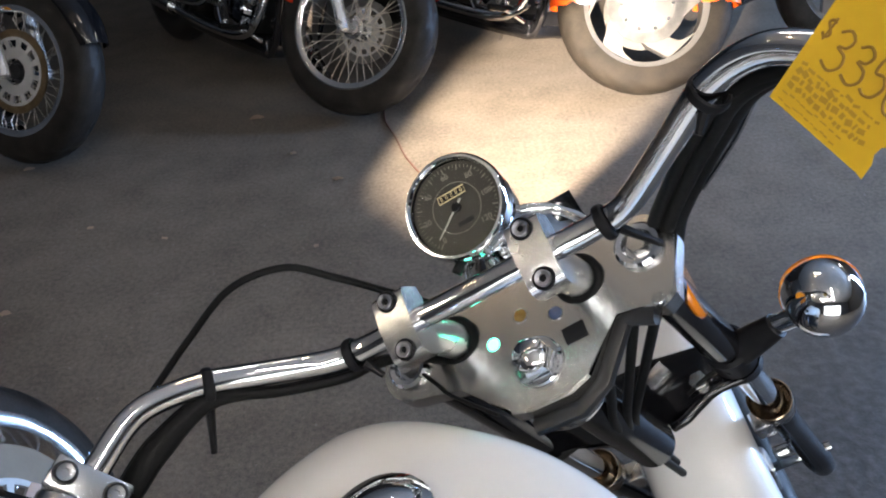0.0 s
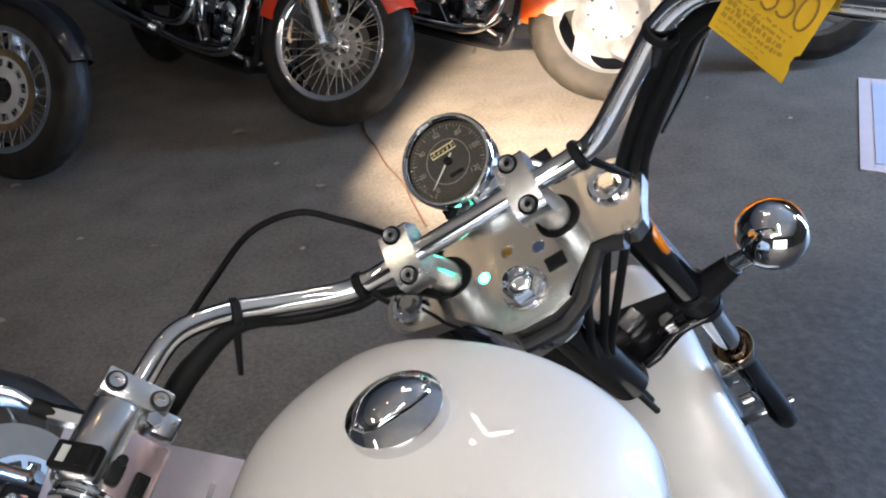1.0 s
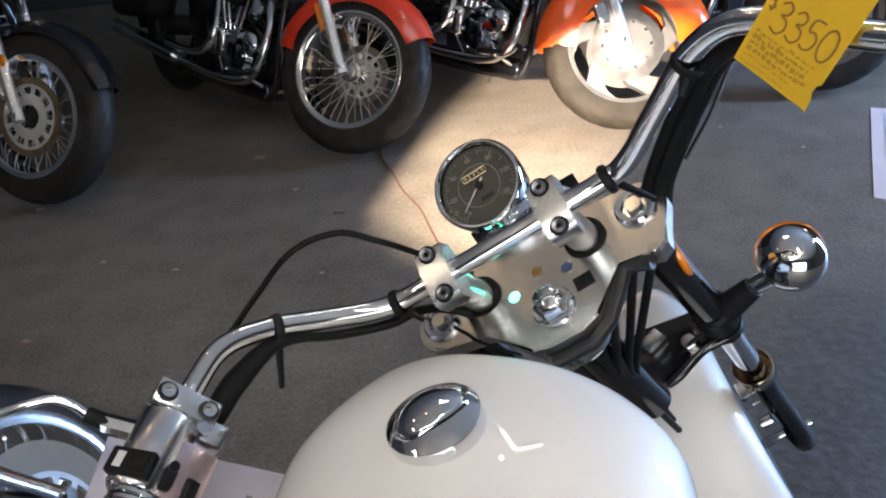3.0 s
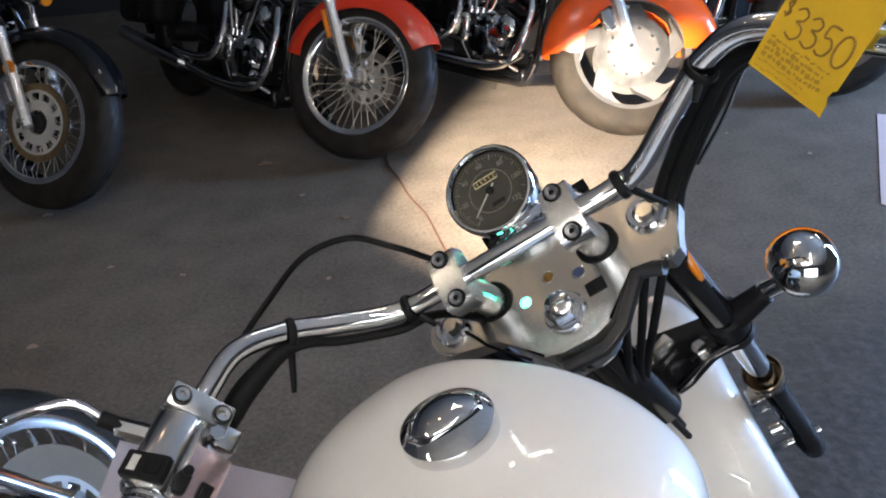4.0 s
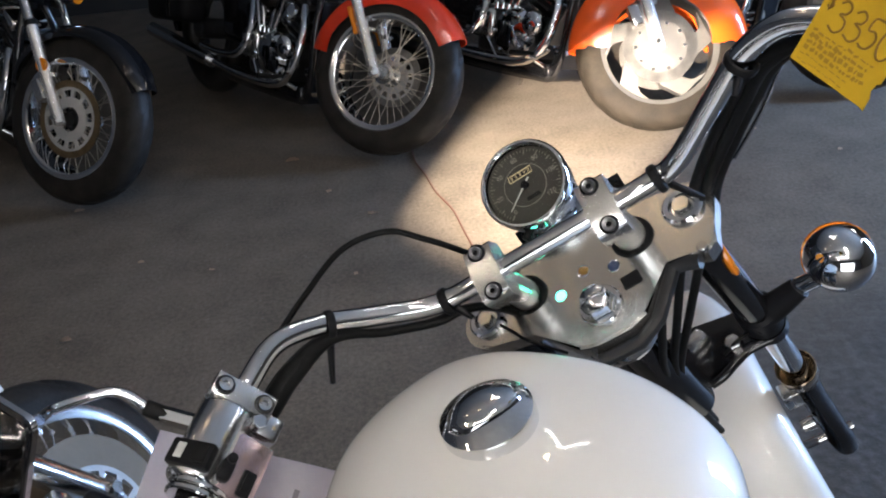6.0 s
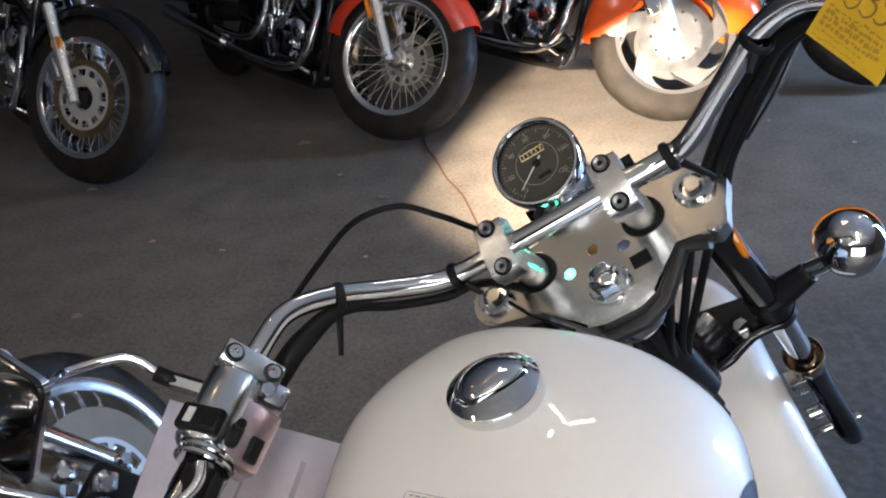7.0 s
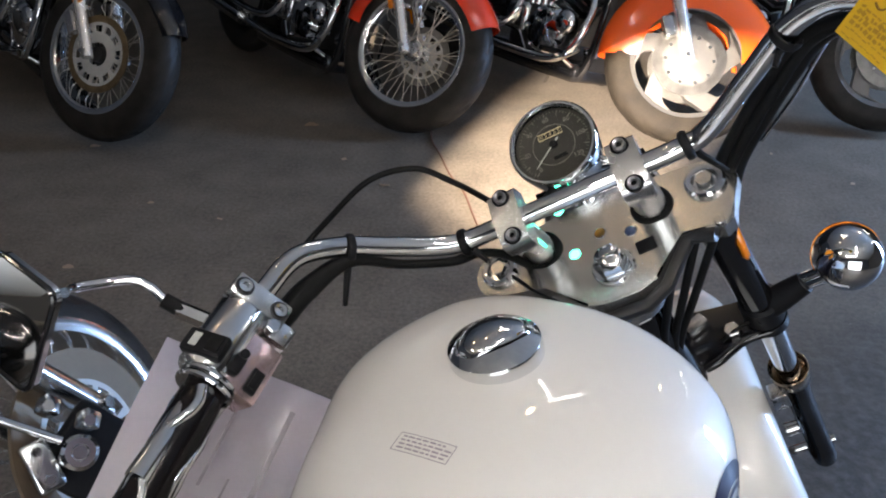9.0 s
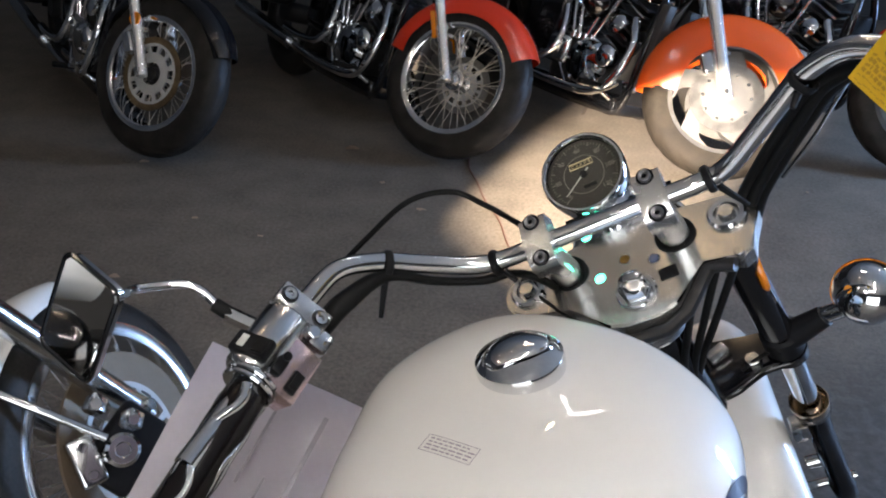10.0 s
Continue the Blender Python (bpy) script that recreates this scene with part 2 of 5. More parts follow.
def axis_matrix(p, d):
    """z along d, at p."""
    return Matrix.Translation(p) @ Vector(d).to_track_quat("Z", "Y").to_matrix().to_4x4()


def cyl(bm, p0, p1, r0, r1=None, seg=24, bevel=0.0):
    p0, p1 = Vector(p0), Vector(p1)
    r1 = r0 if r1 is None else r1
    h = (p1 - p0).length
    if bevel:
        prof = [(0, 0), (r0 - bevel, 0), (r0, bevel), (r1, h - bevel), (r1 - bevel, h), (0, h)]
    else:
        prof = [(0, 0), (r0, 0), (r1, h), (0, h)]
    return lathe(bm, prof, axis_matrix(p0, p1 - p0), seg)


def lathe(bm, prof, m=I4, seg=32, closed=False):
    rings = []
    for r, z in prof:
        if r <= 1e-6:
            rings.append([bm.verts.new(m @ Vector((0, 0, z)))])
        else:
            rings.append([bm.verts.new(m @ Vector((r * math.cos(2 * math.pi * i / seg), r * math.sin(2 * math.pi * i / seg), z))) for i in range(seg)])
    pairs = list(zip(rings, rings[1:])) + ([(rings[-1], rings[0])] if closed else [])
    for a, b in pairs:
        for i in range(seg):
            j = (i + 1) % seg
            vs = [a[i % len(a)], a[j % len(a)], b[j % len(b)], b[i % len(b)]]
            u = []
            for v in vs:
                if v not in u:
                    u.append(v)
            if len(u) > 2:
                bm.faces.new(u)
    return bm


def ring(bm, radius, r, m=I4, seg=48, sec=12, flat=1.0):
    """A torus round z."""
    prof = [(radius + r * math.cos(2 * math.pi * k / sec), r * flat * math.sin(2 * math.pi * k / sec)) for k in range(sec)]
    return lathe(bm, prof, m, seg, closed=True)


def smooth_path(pts, n=8):
    pts = [Vector(p) for p in pts]
    out = []
    for i in range(len(pts) - 1):
        p0, p1, p2, p3 = pts[max(i - 1, 0)], pts[i], pts[i + 1], pts[min(i + 2, len(pts) - 1)]
        for k in range(n):
            t = k / n
            out.append(0.5 * ((2 * p1) + (p2 - p0) * t + (2 * p0 - 5 * p1 + 4 * p2 - p3) * t * t + (3 * p1 - p0 - 3 * p2 + p3) * t ** 3))
    return out + [pts[-1]]


def tube(bm, pts, r, seg=16, n=8, smooth=True, flat=1.0, caps=True):
    path = smooth_path(pts, n) if smooth else [Vector(p) for p in pts]
    radius = r if callable(r) else (lambda k: r)
    t0 = (path[1] - path[0]).normalized()
    side = t0.orthogonal().normalized()
    rings = []
    for i, p in enumerate(path):
        t = (path[min(i + 1, len(path) - 1)] - path[max(i - 1, 0)]).normalized()
        side = (side - t * side.dot(t)).normalized()
        up = t.cross(side)
        q = radius(i / (len(path) - 1))
        rings.append([bm.verts.new(p + side * q * math.cos(2 * math.pi * k / seg) + up * q * flat * math.sin(2 * math.pi * k / seg)) for k in range(seg)])
    for a, b in zip(rings, rings[1:]):
        for k in range(seg):
            bm.faces.new((a[k], a[(k + 1) % seg], b[(k + 1) % seg], b[k]))
    if caps:
        bm.faces.new(rings[0][::-1])
        bm.faces.new(rings[-1])
    return bm


def box(bm, m, sx, sy, sz, bevel=0.0, seg=2):
    """A box centred at the pose m."""
    made = bmesh.ops.create_cube(bm, size=1.0, matrix=(m if isinstance(m, Matrix) else Matrix.Translation(m)) @ Matrix.Diagonal((sx, sy, sz, 1)))
    if bevel:
        edges = list({e for v in made["verts"] for e in v.link_edges})
        bmesh.ops.bevel(bm, geom=edges, offset=bevel, segments=seg, affect="EDGES", profile=0.5)
    return bm


def plate(bm, outline, z0, z1, m=I4, bevel=0.0):
    """A flat plate with that outline (x, y), from z0 to z1."""
    bottom = [bm.verts.new(m @ Vector((x, y, z0))) for x, y in outline]
    top = [bm.verts.new(m @ Vector((x, y, z1))) for x, y in outline]
    n = len(outline)
    bm.faces.new(bottom[::-1])
    cap = bm.faces.new(top)
    for i in range(n):
        bm.faces.new((bottom[i], bottom[(i + 1) % n], top[(i + 1) % n], top[i]))
    if bevel:
        bmesh.ops.bevel(bm, geom=list(cap.edges), offset=bevel, segments=2, affect="EDGES")
    return bm


def arc(cx, cy, r, a0, a1, n=8):
    return [(cx + r * math.cos(radians(a0 + (a1 - a0) * k / n)), cy + r * math.sin(radians(a0 + (a1 - a0) * k / n))) for k in range(n + 1)]


def B():
    return bmesh.new()


# ---- the hall ----
def slab(name, x0, x1, y0, y1, z0, z1, mat, label, category):
    return tagged(part(name, box(B(), ((x0 + x1) / 2, (y0 + y1) / 2, (z0 + z1) / 2), x1 - x0, y1 - y0, z1 - z0), mat), label, category, kind="structure")


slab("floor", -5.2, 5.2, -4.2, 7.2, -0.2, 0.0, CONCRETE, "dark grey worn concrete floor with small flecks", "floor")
slab("ceiling", -5.2, 5.2, -4.2, 7.2, 3.4, 3.6, CEIL, "plain dull hall ceiling", "ceiling")
slab("wall_north", -5.2, 5.2, 7.0, 7.2, 0.0, 3.4, WALL, "dark plain wall behind the parked motorcycles", "wall")
sw = B()
box(sw, (-3.275, -4.1, 1.7), 3.85, 0.2, 3.4)
box(sw, (3.575, -4.1, 1.7), 3.25, 0.2, 3.4)
box(sw, (0.3, -4.1, 2.9), 3.3, 0.2, 1.0)
tagged(part("wall_south", sw, DULLWALL), "dull grey hall wall with an open gate", "wall", kind="structure")
slab("wall_west", -5.2, -5.0, -4.0, 7.0, 0.0, 3.4, DULLWALL, "dull grey plain hall wall", "wall")
# east wall with the open door that lets daylight in
ew = B()
box(ew, (5.1, -0.60, 1.7), 0.2, 6.8, 3.4)
box(ew, (5.1, 5.15, 1.7), 0.2, 3.7, 3.4)
box(ew, (5.1, 3.05, 2.88), 0.2, 0.5, 1.04)
tagged(part("wall_east", ew, DULLWALL), "dull grey hall wall with an open doorway", "wall", kind="structure")


ENAMEL = material("white_enamel", (0.80, 0.79, 0.76), 0.5, 0, 0.03, 10)


def strip_light(at, turn, length, tube_mat, wide=0.10):
    t = thing("ceiling_light", pose(*at, 0, 0, turn), "white strip light with a glowing tube under the ceiling", "lamp", group="ceiling lights")
    part("housing", box(B(), (0, 0, 0.045), length, wide, 0.05, 0.008), ENAMEL, t, m=WORLD[t])
    for x in (-length * 0.35, length * 0.35):
        part("hanger", cyl(B(), (x, 0, 0.05), (x, 0, 0.35), 0.004, seg=8), CHROME_WORN, t, m=WORLD[t])
    part("glowing_tube", cyl(B(), (-length / 2 + 0.03, 0, -0.012), (length / 2 - 0.03, 0, -0.012), 0.016, seg=12), tube_mat, t, "glowing white fluorescent tube", m=WORLD[t])
    return t


# two short tubes that meet in a corner over the row
strip_light((-0.18, 2.37, 3.05), 108.6, 0.54, SHORTTUBE)
strip_light((0.10, 2.09, 3.05), -4, 0.40, SHORTTUBE)
# ones towards the far corner of the hall
strip_light((4.0, 2.3, 3.05), 49, 1.8, SHORTTUBE)
strip_light((4.4, 5.2, 3.05), 80, 1.8, SHORTTUBE)
# longer unseen ones over the near row, added as fill light
strip_light((-1.5, -2.3, 3.05), 90, 1.6, FILLTUBE, 0.07)
strip_light((-2.6, -0.3, 3.05), 90, 1.2, WARMFILL, 0.07)
strip_light((-0.1, -1.9, 3.05), 0, 1.6, FILLTUBE, 0.07)
strip_light((0.5, -0.7, 3.05), 90, 1.6, FILLTUBE, 0.07)


def bare_bulb(x, y, z, glow):
    """A warm bulb in a socket on a cord from the ceiling."""
    m = Matrix.Translation((x, y, z))
    t = thing("hanging_bulb", m, "bare warm light bulb on a cord from the ceiling", "lamp", group="hanging bulbs")
    part("glowing_bulb", lathe(B(), [(0, -0.045), (0.018, -0.041), (0.029, -0.026), (0.031, -0.010), (0.024, 0.012), (0.014, 0.030), (0.0, 0.032)], seg=20), glow, t, "glowing warm glass bulb", m=m)
    part("socket", cyl(B(), (0, 0, 0.030), (0, 0, 0.075), 0.018, seg=16, bevel=0.003), PLASTIC, t, m=m)
    part("cord", cyl(B(), (0, 0, 0.075), (0, 0, 3.4 - z), 0.004, seg=8), RUBBER, t, m=m)


bare_bulb(-0.25, 2.0, 2.98, WARMBULB)
bare_bulb(1.93, 2.77, 2.98, WARMBULB)
bare_bulb(-2.12, 1.47, 2.98, DIMBULB)
bare_bulb(-1.04, 1.31, 2.98, DIMBULB)

# ---- the white motorcycle ----
bike = thing("motorcycle", (0.0, 0.35, 0.0), "white cruiser motorcycle on its side stand with lit headlight", "motorcycle", group="parked motorcycles")
S = STEER


def sp(name, bm, mat, label="", parent=None, m=None, sharp=38):
    return part(name, bm, mat, parent or bike, label, m or S, sharp)


BAR_R = 0.0116
# handlebar
left_bar = [(-0.007, 0.045, 0.080), (-0.07, 0.045, 0.080), (-0.13, 0.045, 0.080), (-0.165, 0.044, 0.091), (-0.212, 0.041, 0.128), (-0.250, 0.034, 0.166), (-0.285, 0.012, 0.203), (-0.312, -0.028, 0.219), (-0.338, -0.075, 0.229), (-0.368, -0.160, 0.256), (-0.395, -0.235, 0.281)]
right_bar = [(0.06, 0.045, 0.080), (0.118, 0.045, 0.080), (0.152, 0.044, 0.090), (0.205, 0.041, 0.140), (0.247, 0.036, 0.182), (0.282, 0.020, 0.206), (0.310, -0.010, 0.214), (0.338, -0.055, 0.216), (0.380, -0.130, 0.232), (0.416, -0.200, 0.248)]
handlebar = sp("handlebar", tube(B(), left_bar[::-1] + right_bar, BAR_R, seg=24, n=10), CHROME, "bent chrome handlebar tube")

# risers with their clamps
TILT = Matrix.Rotation(radians(20), 4, "X")
for r in (-0.078, 0.064):
    riser = sp("riser", lathe(B(), [(0, 0), (0.019, 0), (0.0185, 0.03), (0.017, 0.06), (0.0165, 0.095), (0, 0.095)], axis_matrix((r, 0.068, -0.021), (0, -0.024, 0.10)), 32), ALUMINIUM, "satin aluminium riser")
    sp("rubber_ring", ring(B(), 0.021, 0.005, axis_matrix((r, 0.0675, -0.019), (0, -0.024, 0.10)), 32), RUBBER, "black rubber ring", riser)
    cm = Matrix.Translation((r, 0.045, 0.080)) @ TILT
    clamp = B()
    out = [(-0.034, -0.016), (-0.034, 0.006)] + arc(-0.024, 0.010, 0.008, 180, 100, 4) + [(-0.010, 0.0205), (0.010, 0.0205)] + arc(0.024, 0.010, 0.008, 80, 0, 4) + [(0.034, -0.016), (0.022, -0.022), (-0.022, -0.022)]
    plate(clamp, out, -0.0165, 0.0165, cm @ Matrix(((0, 0, 1, 0), (1, 0, 0, 0), (0, 1, 0, 0), (0, 0, 0, 1))))
    cl = sp("clamp", clamp, ALUMINIUM, "satin aluminium clamp block", riser)
    for f in (-0.0235, 0.0235):
        b = B()
        lathe(b, [(0.0035, 0.019), (0.0035, 0.0235), (0.0062, 0.0245), (0.0072, 0.0235), (0.0072, 0.014), (0, 0.014)], cm @ Matrix.Translation((0, f, 0)), 20)
        lathe(b, [(0, 0.0185), (0.0036, 0.0187)], cm @ Matrix.Translation((0, f, 0)), 6)
        sp("bolt", b, STEEL, "dark socket-head bolt", riser)
        sp("bolt_socket", cyl(B(), cm @ Vector((0, f, 0.0180)), cm @ Vector((0, f, 0.0205)), 0.0034, seg=6), PLASTIC, "", riser)
        sp("bolt_recess", ring(B(), 0.0088, 0.0016, cm @ Matrix.Translation((0, f, 0.0190)), 24, 8), PLASTIC, "dark recess round a bolt", riser)

# top bridge plate
outline = arc(-0.136, 0.064, 0.036, 110, 262, 10) + [(-0.085, 0.018), (-0.043, -0.030), (-0.02, -0.036), (0.02, -0.036), (0.043, -0.028), (0.085, 0.020), (0.112, 0.012), (0.130, 0.004), (0.144, 0.012), (0.152, 0.035)] + arc(0.130, 0.070, 0.036, -10, 80, 8) + [(0.09, 0.108), (0.04, 0.112), (-0.05, 0.112), (-0.10, 0.104)]
bridge = sp("top_bridge", plate(B(), outline, -0.046, -0.021, bevel=0.003), PLATEMETAL, "brushed aluminium top fork bridge")
for r, f in ((-0.137, 0.064), (0.130, 0.070)):
    c = B()
    lathe(c, [(0.024, -0.022), (0.024, -0.016), (0.021, -0.013), (0.016, -0.014), (0.013, -0.020), (0, -0.020)], Matrix.Translation((r, f, 0)), 36)
    cap = sp("fork_cap", c, CHROME, "chrome fork cap")
    sp("hex", cyl(B(), (r, f, -0.021), (r, f, -0.010), 0.0105, 0.010, 6), CHROME_WORN, "hexagonal plug", cap)
sp("pinch_bolt", cyl(B(), (0.1275, 0.010, -0.022), (0.1275, 0.010, -0.015), 0.006, seg=16, bevel=0.001), CHROME_WORN, "pinch bolt")
# stem nut
nut = B()
cyl(nut, (0, 0.006, -0.021), (0, 0.006, -0.016), 0.0255, seg=40, bevel=0.0015)
cyl(nut, (0, 0.006, -0.016), (0, 0.006, -0.001), 0.0205, 0.0195, 6, bevel=0.0015)
lathe(nut, [(0.017, -0.002), (0.0165, 0.003), (0.012, 0.0065), (0, 0.008)], Matrix.Translation((0, 0.006, 0)), 32)
sp("stem_nut", nut, CHROME, "chrome steering stem nut")
# warning lamps in the bridge
for r, f, mat, lab in ((-0.040, 0.045, GREEN, "lit green warning lamp"), (-0.004, 0.061, AMBERDIM, "unlit amber warning lamp"), (0.031, 0.046, BLUE, "unlit blue warning lamp"), (-0.046, 0.119, GREEN, "lit green warning lamp")):
    lm = Matrix.Translation((r, f, -0.021))
    w = sp("warning_lamp", lathe(B(), [(0.0066, 0), (0.0064, 0.0012), (0.004, 0.0022), (0, 0.0026)], lm, 20), mat, lab)
    sp("lamp_ring", ring(B(), 0.0074, 0.0010, lm, 24, 8), POLISHED, "", w)
sp("maker_plate", box(B(), Matrix.Translation((0.043, 0.018, -0.0202)) @ Matrix.Rotation(radians(2), 4, "Z"), 0.023, 0.017, 0.0018, 0.0006), PLASTIC, "small dark square plate")

# speedometer
gm = Matrix.Translation((-0.019, 0.182, 0.032)) @ Matrix.Rotation(radians(18), 4, "X") @ Matrix.Scale(1.03, 4)
speedo = sp("speedometer", lathe(B(), [(0.0505, 0.0), (0.0535, -0.004), (0.0535, -0.030), (0.050, -0.055), (0.038, -0.070), (0, -0.074)], gm, 48), CHROME, "round chrome speedometer")
sp("bezel", lathe(B(), [(0.0490, 0.0005), (0.0510, 0.005), (0.0535, 0.005), (0.0560, 0.001), (0.0562, -0.007), (0.0535, -0.009)], gm, 56), CHROME, "chrome bezel", speedo)
sp("dial", lathe(B(), [(0.0495, -0.0045), (0, -0.0045)], gm, 48), DIAL, "dark dial", speedo)
FACE = gm
marks = B()
for k in range(49):
    a = radians(225 - 270 * k / 48)
    long = 0.006 if k % 4 == 0 else 0.003
    box(marks, FACE @ Matrix.Rotation(a, 4, "Z") @ Matrix.Translation((0.0455 - long / 2, 0, -0.0042)), long, 0.0009 if k % 4 == 0 else 0.0005, 0.0003)
sp("dial_marks", marks, SCALE, "dim scale marks", speedo)
sp("inner_ring", ring(B(), 0.027, 0.0004, FACE @ Matrix.Translation((0, 0, -0.0042)), 40, 6), SCALE, "", speedo)
needle = B()
plate(needle, [(-0.0011, -0.010), (0.0011, -0.010), (0.0004, 0.037), (-0.0004, 0.037)], -0.0025, -0.0018, FACE @ Matrix.Rotation(radians(128), 4, "Z"))
sp("needle", needle, MARK, "pale needle", speedo)
sp("needle_hub", cyl(B(), FACE @ Vector((0, 0, -0.0045)), FACE @ Vector((0, 0, -0.0012)), 0.0055, seg=20, bevel=0.0008), PLASTIC, "black needle hub", speedo)
sp("trip_counter", box(B(), FACE @ Matrix.Translation((0.004, -0.018, -0.0043)), 0.018, 0.005, 0.0006), PLASTIC, "", speedo)
sp("counter", box(B(), FACE @ Matrix.Translation((0.0, 0.015, -0.0041)), 0.031, 0.0075, 0.0008, 0.0003), PLASTIC, "dark counter window", speedo)
sp("counter_rim", tube(B(), [FACE @ Vector(p) for p in ((-0.0155, 0.0112, -0.0036), (-0.0155, 0.0188, -0.0036), (0.0155, 0.0188, -0.0036), (0.0155, 0.0112, -0.0036), (-0.0155, 0.0112, -0.0036))], 0.0007, 6, smooth=False), GOLDGLINT, "window rim coloured by its gold reflection", speedo)


def words(text, size, mat, m, name, parent, label="", spread=1.0):
    cu = bpy.data.curves.new(name, "FONT")
    cu.body, cu.size, cu.align_x, cu.align_y, cu.extrude, cu.space_character = text, size, "CENTER", "CENTER", 0.0001, spread
    tmp = bpy.data.objects.new(name, cu)
    scene.collection.objects.link(tmp)
    bpy.context.view_layer.update()
    me = bpy.data.meshes.new_from_object(tmp.evaluated_get(bpy.context.evaluated_depsgraph_get()))
    bpy.data.objects.remove(tmp)
    me.materials.append(mat)
    ob = new(name, me)
    me.transform(Matrix.Scale(UNIT, 4))
    WORLD[ob] = m
    ob.parent = parent
    ob.matrix_basis = metric(WORLD[parent].inverted() @ m)
    if label:
        ob["label"] = label
    return ob


for k in range(5):
    words("0", 0.0062, GOLDGLINT, S @ FACE @ Matrix.Translation((-0.0115 + 0.0058 * k, 0.015, -0.0034)), "counter_digit", speedo)
for k, num in enumerate(("0", "20", "40", "60", "80", "100", "120")):
    a = radians(225 - 45 * k)
    p = FACE @ Matrix.Translation((0.0355 * math.cos(a), 0.0355 * math.sin(a), -0.0040))
    words(num, 0.0085, SCALE, S @ p, "dial_number", speedo)
sp("glass", lathe(B(), [(0.0488, 0.0012), (0.03, 0.0026), (0, 0.0032)], gm, 48), GLASS, "clear dial glass", speedo).visible_shadow = False
# speedometer bracket and reset knob
sp("bracket", tube(B(), [(-0.019, 0.14, -0.03), (-0.010, 0.11, -0.030), (-0.007, 0.09, -0.03)], 0.008, 12), CHROME, "chrome speedometer bracket")
sp("reset_knob", cyl(B(), gm @ Vector((-0.030, -0.060, -0.012)), gm @ Vector((-0.018, -0.048, -0.014)), 0.0055, seg=16, bevel=0.001), RUBBER, "black reset knob", speedo)

# forks: upper tube, covers, stanchion, slider
AX_U = -0.90
for r in (-0.133, 0.135):
    leg = sp("fork_leg", cyl(B(), (r - (0.016 if r > 0 else -0.004), 0.068, -0.046), (r - (0.001 if r > 0 else 0), 0.064, -0.345), 0.0235, seg=32), BLACK, "glossy black upper fork tube")
    sp("stanchion", cyl(B(), (r, 0.064, -0.33), (r, 0.064, -0.56), 0.0190, seg=32), CHROME, "chrome fork stanchion", leg)
    collar = B()
    lathe(collar, [(0.0195, -0.548), (0.0265, -0.544), (0.0285, -0.534), (0.0300, -0.5285), (0.0315, -0.5295), (0.0318, -0.534), (0.0300, -0.562), (0.0225, -0.572)], Matrix.Translation((r, 0.064, 0)), 36)
    sp("dust_seal", collar, GOLDCHROME, "chrome dust seal cup tinted by its gold reflection", leg)
    sl = B()
    lathe(sl, [(0.0, -0.56), (0.0215, -0.565), (0.0225, -0.58), (0.0225, -0.62), (0.0215, -0.65), (0.0215, -0.87), (0.0245, -0.885), (0.0225, -0.945), (0, -0.95)], Matrix.Translation((r, 0.064, 0)), 32)
    sp("slider", sl, SMOKED, "dark glossy fork slider", leg)
    sp("fender_mount", box(B(), (r - 0.03 * (1 if r > 0 else -1), 0.064, -0.62), 0.03, 0.03, 0.05, 0.004), ALUMINIUM, "", leg)
    sp("fender_bolt", cyl(B(), (r - 0.045, 0.045, -0.72), (r - 0.02, 0.045, -0.72), 0.012, seg=14, bevel=0.002), CHROME, "", leg)
sp("side_reflector", cyl(B(), (0.136, 0.079, -0.146), (0.1455, 0.079, -0.146), 0.040, seg=40, bevel=0.003), AMBER, "round amber reflector on the fork tube")
# lower bridge
low = arc(-0.133, 0.064, 0.030, 90, 270, 8) + [(-0.10, 0.042), (-0.035, 0.018), (0.035, 0.018), (0.10, 0.042)] + arc(0.135, 0.064, 0.030, -90, 90, 8) + [(0.095, 0.096), (0.04, 0.104), (-0.04, 0.104), (-0.095, 0.096)]
sp("lower_bridge", plate(B(), low, -0.362, -0.338, bevel=0.005), BLACK, "black lower fork bridge")
sp("horn_bracket", box(B(), pose(0.040, 0.075, -0.328, 0, 0, 25), 0.034, 0.022, 0.016, 0.004), ALUMINIUM, "small silver bracket on the lower bridge")
sp("bridge_bolt", cyl(B(), (0.085, 0.050, -0.340), (0.085, 0.050, -0.326), 0.012, seg=6, bevel=0.001), CHROME_WORN, "bridge bolt")
sp("cable_guide", tube(B(), [(0.136, 0.040, -0.352), (0.098, 0.038, -0.348), (0.072, 0.028, -0.346), (0.050, 0.018, -0.346), (0.030, 0.016, -0.350)], 0.0075, 10), BLACK, "black bent cable guide")
sp("steering_head", cyl(B(), (0, 0.004, -0.34), (0, 0.004, -0.046), 0.030, seg=32), BLACK, "black steering head tube")
sp("bearing_cover", lathe(B(), [(0.034, -0.075), (0.047, -0.073), (0.0495, -0.062), (0.047, -0.050), (0.036, -0.046)], I4, 40), CHROME, "chrome bearing cover")

# headlight under the speedometer: bucket, rim, glass and the shield that cuts its beam
HL = Matrix.Translation((-0.004, 0.165, -0.135)) @ Matrix.Rotation(radians(-36), 4, "X")
bucket = B()
lathe(bucket, [(0.0, -0.115), (0.035, -0.110), (0.065, -0.085), (0.080, -0.045), (0.085, 0.0), (0.082, 0.0), (0.076, -0.045), (0.060, -0.080), (0.03, -0.104), (0, -0.108)], HL @ Matrix.Rotation(radians(-90), 4, "X"), 40)
headlight = sp("headlight", bucket, CHROME, "chrome headlight bucket")
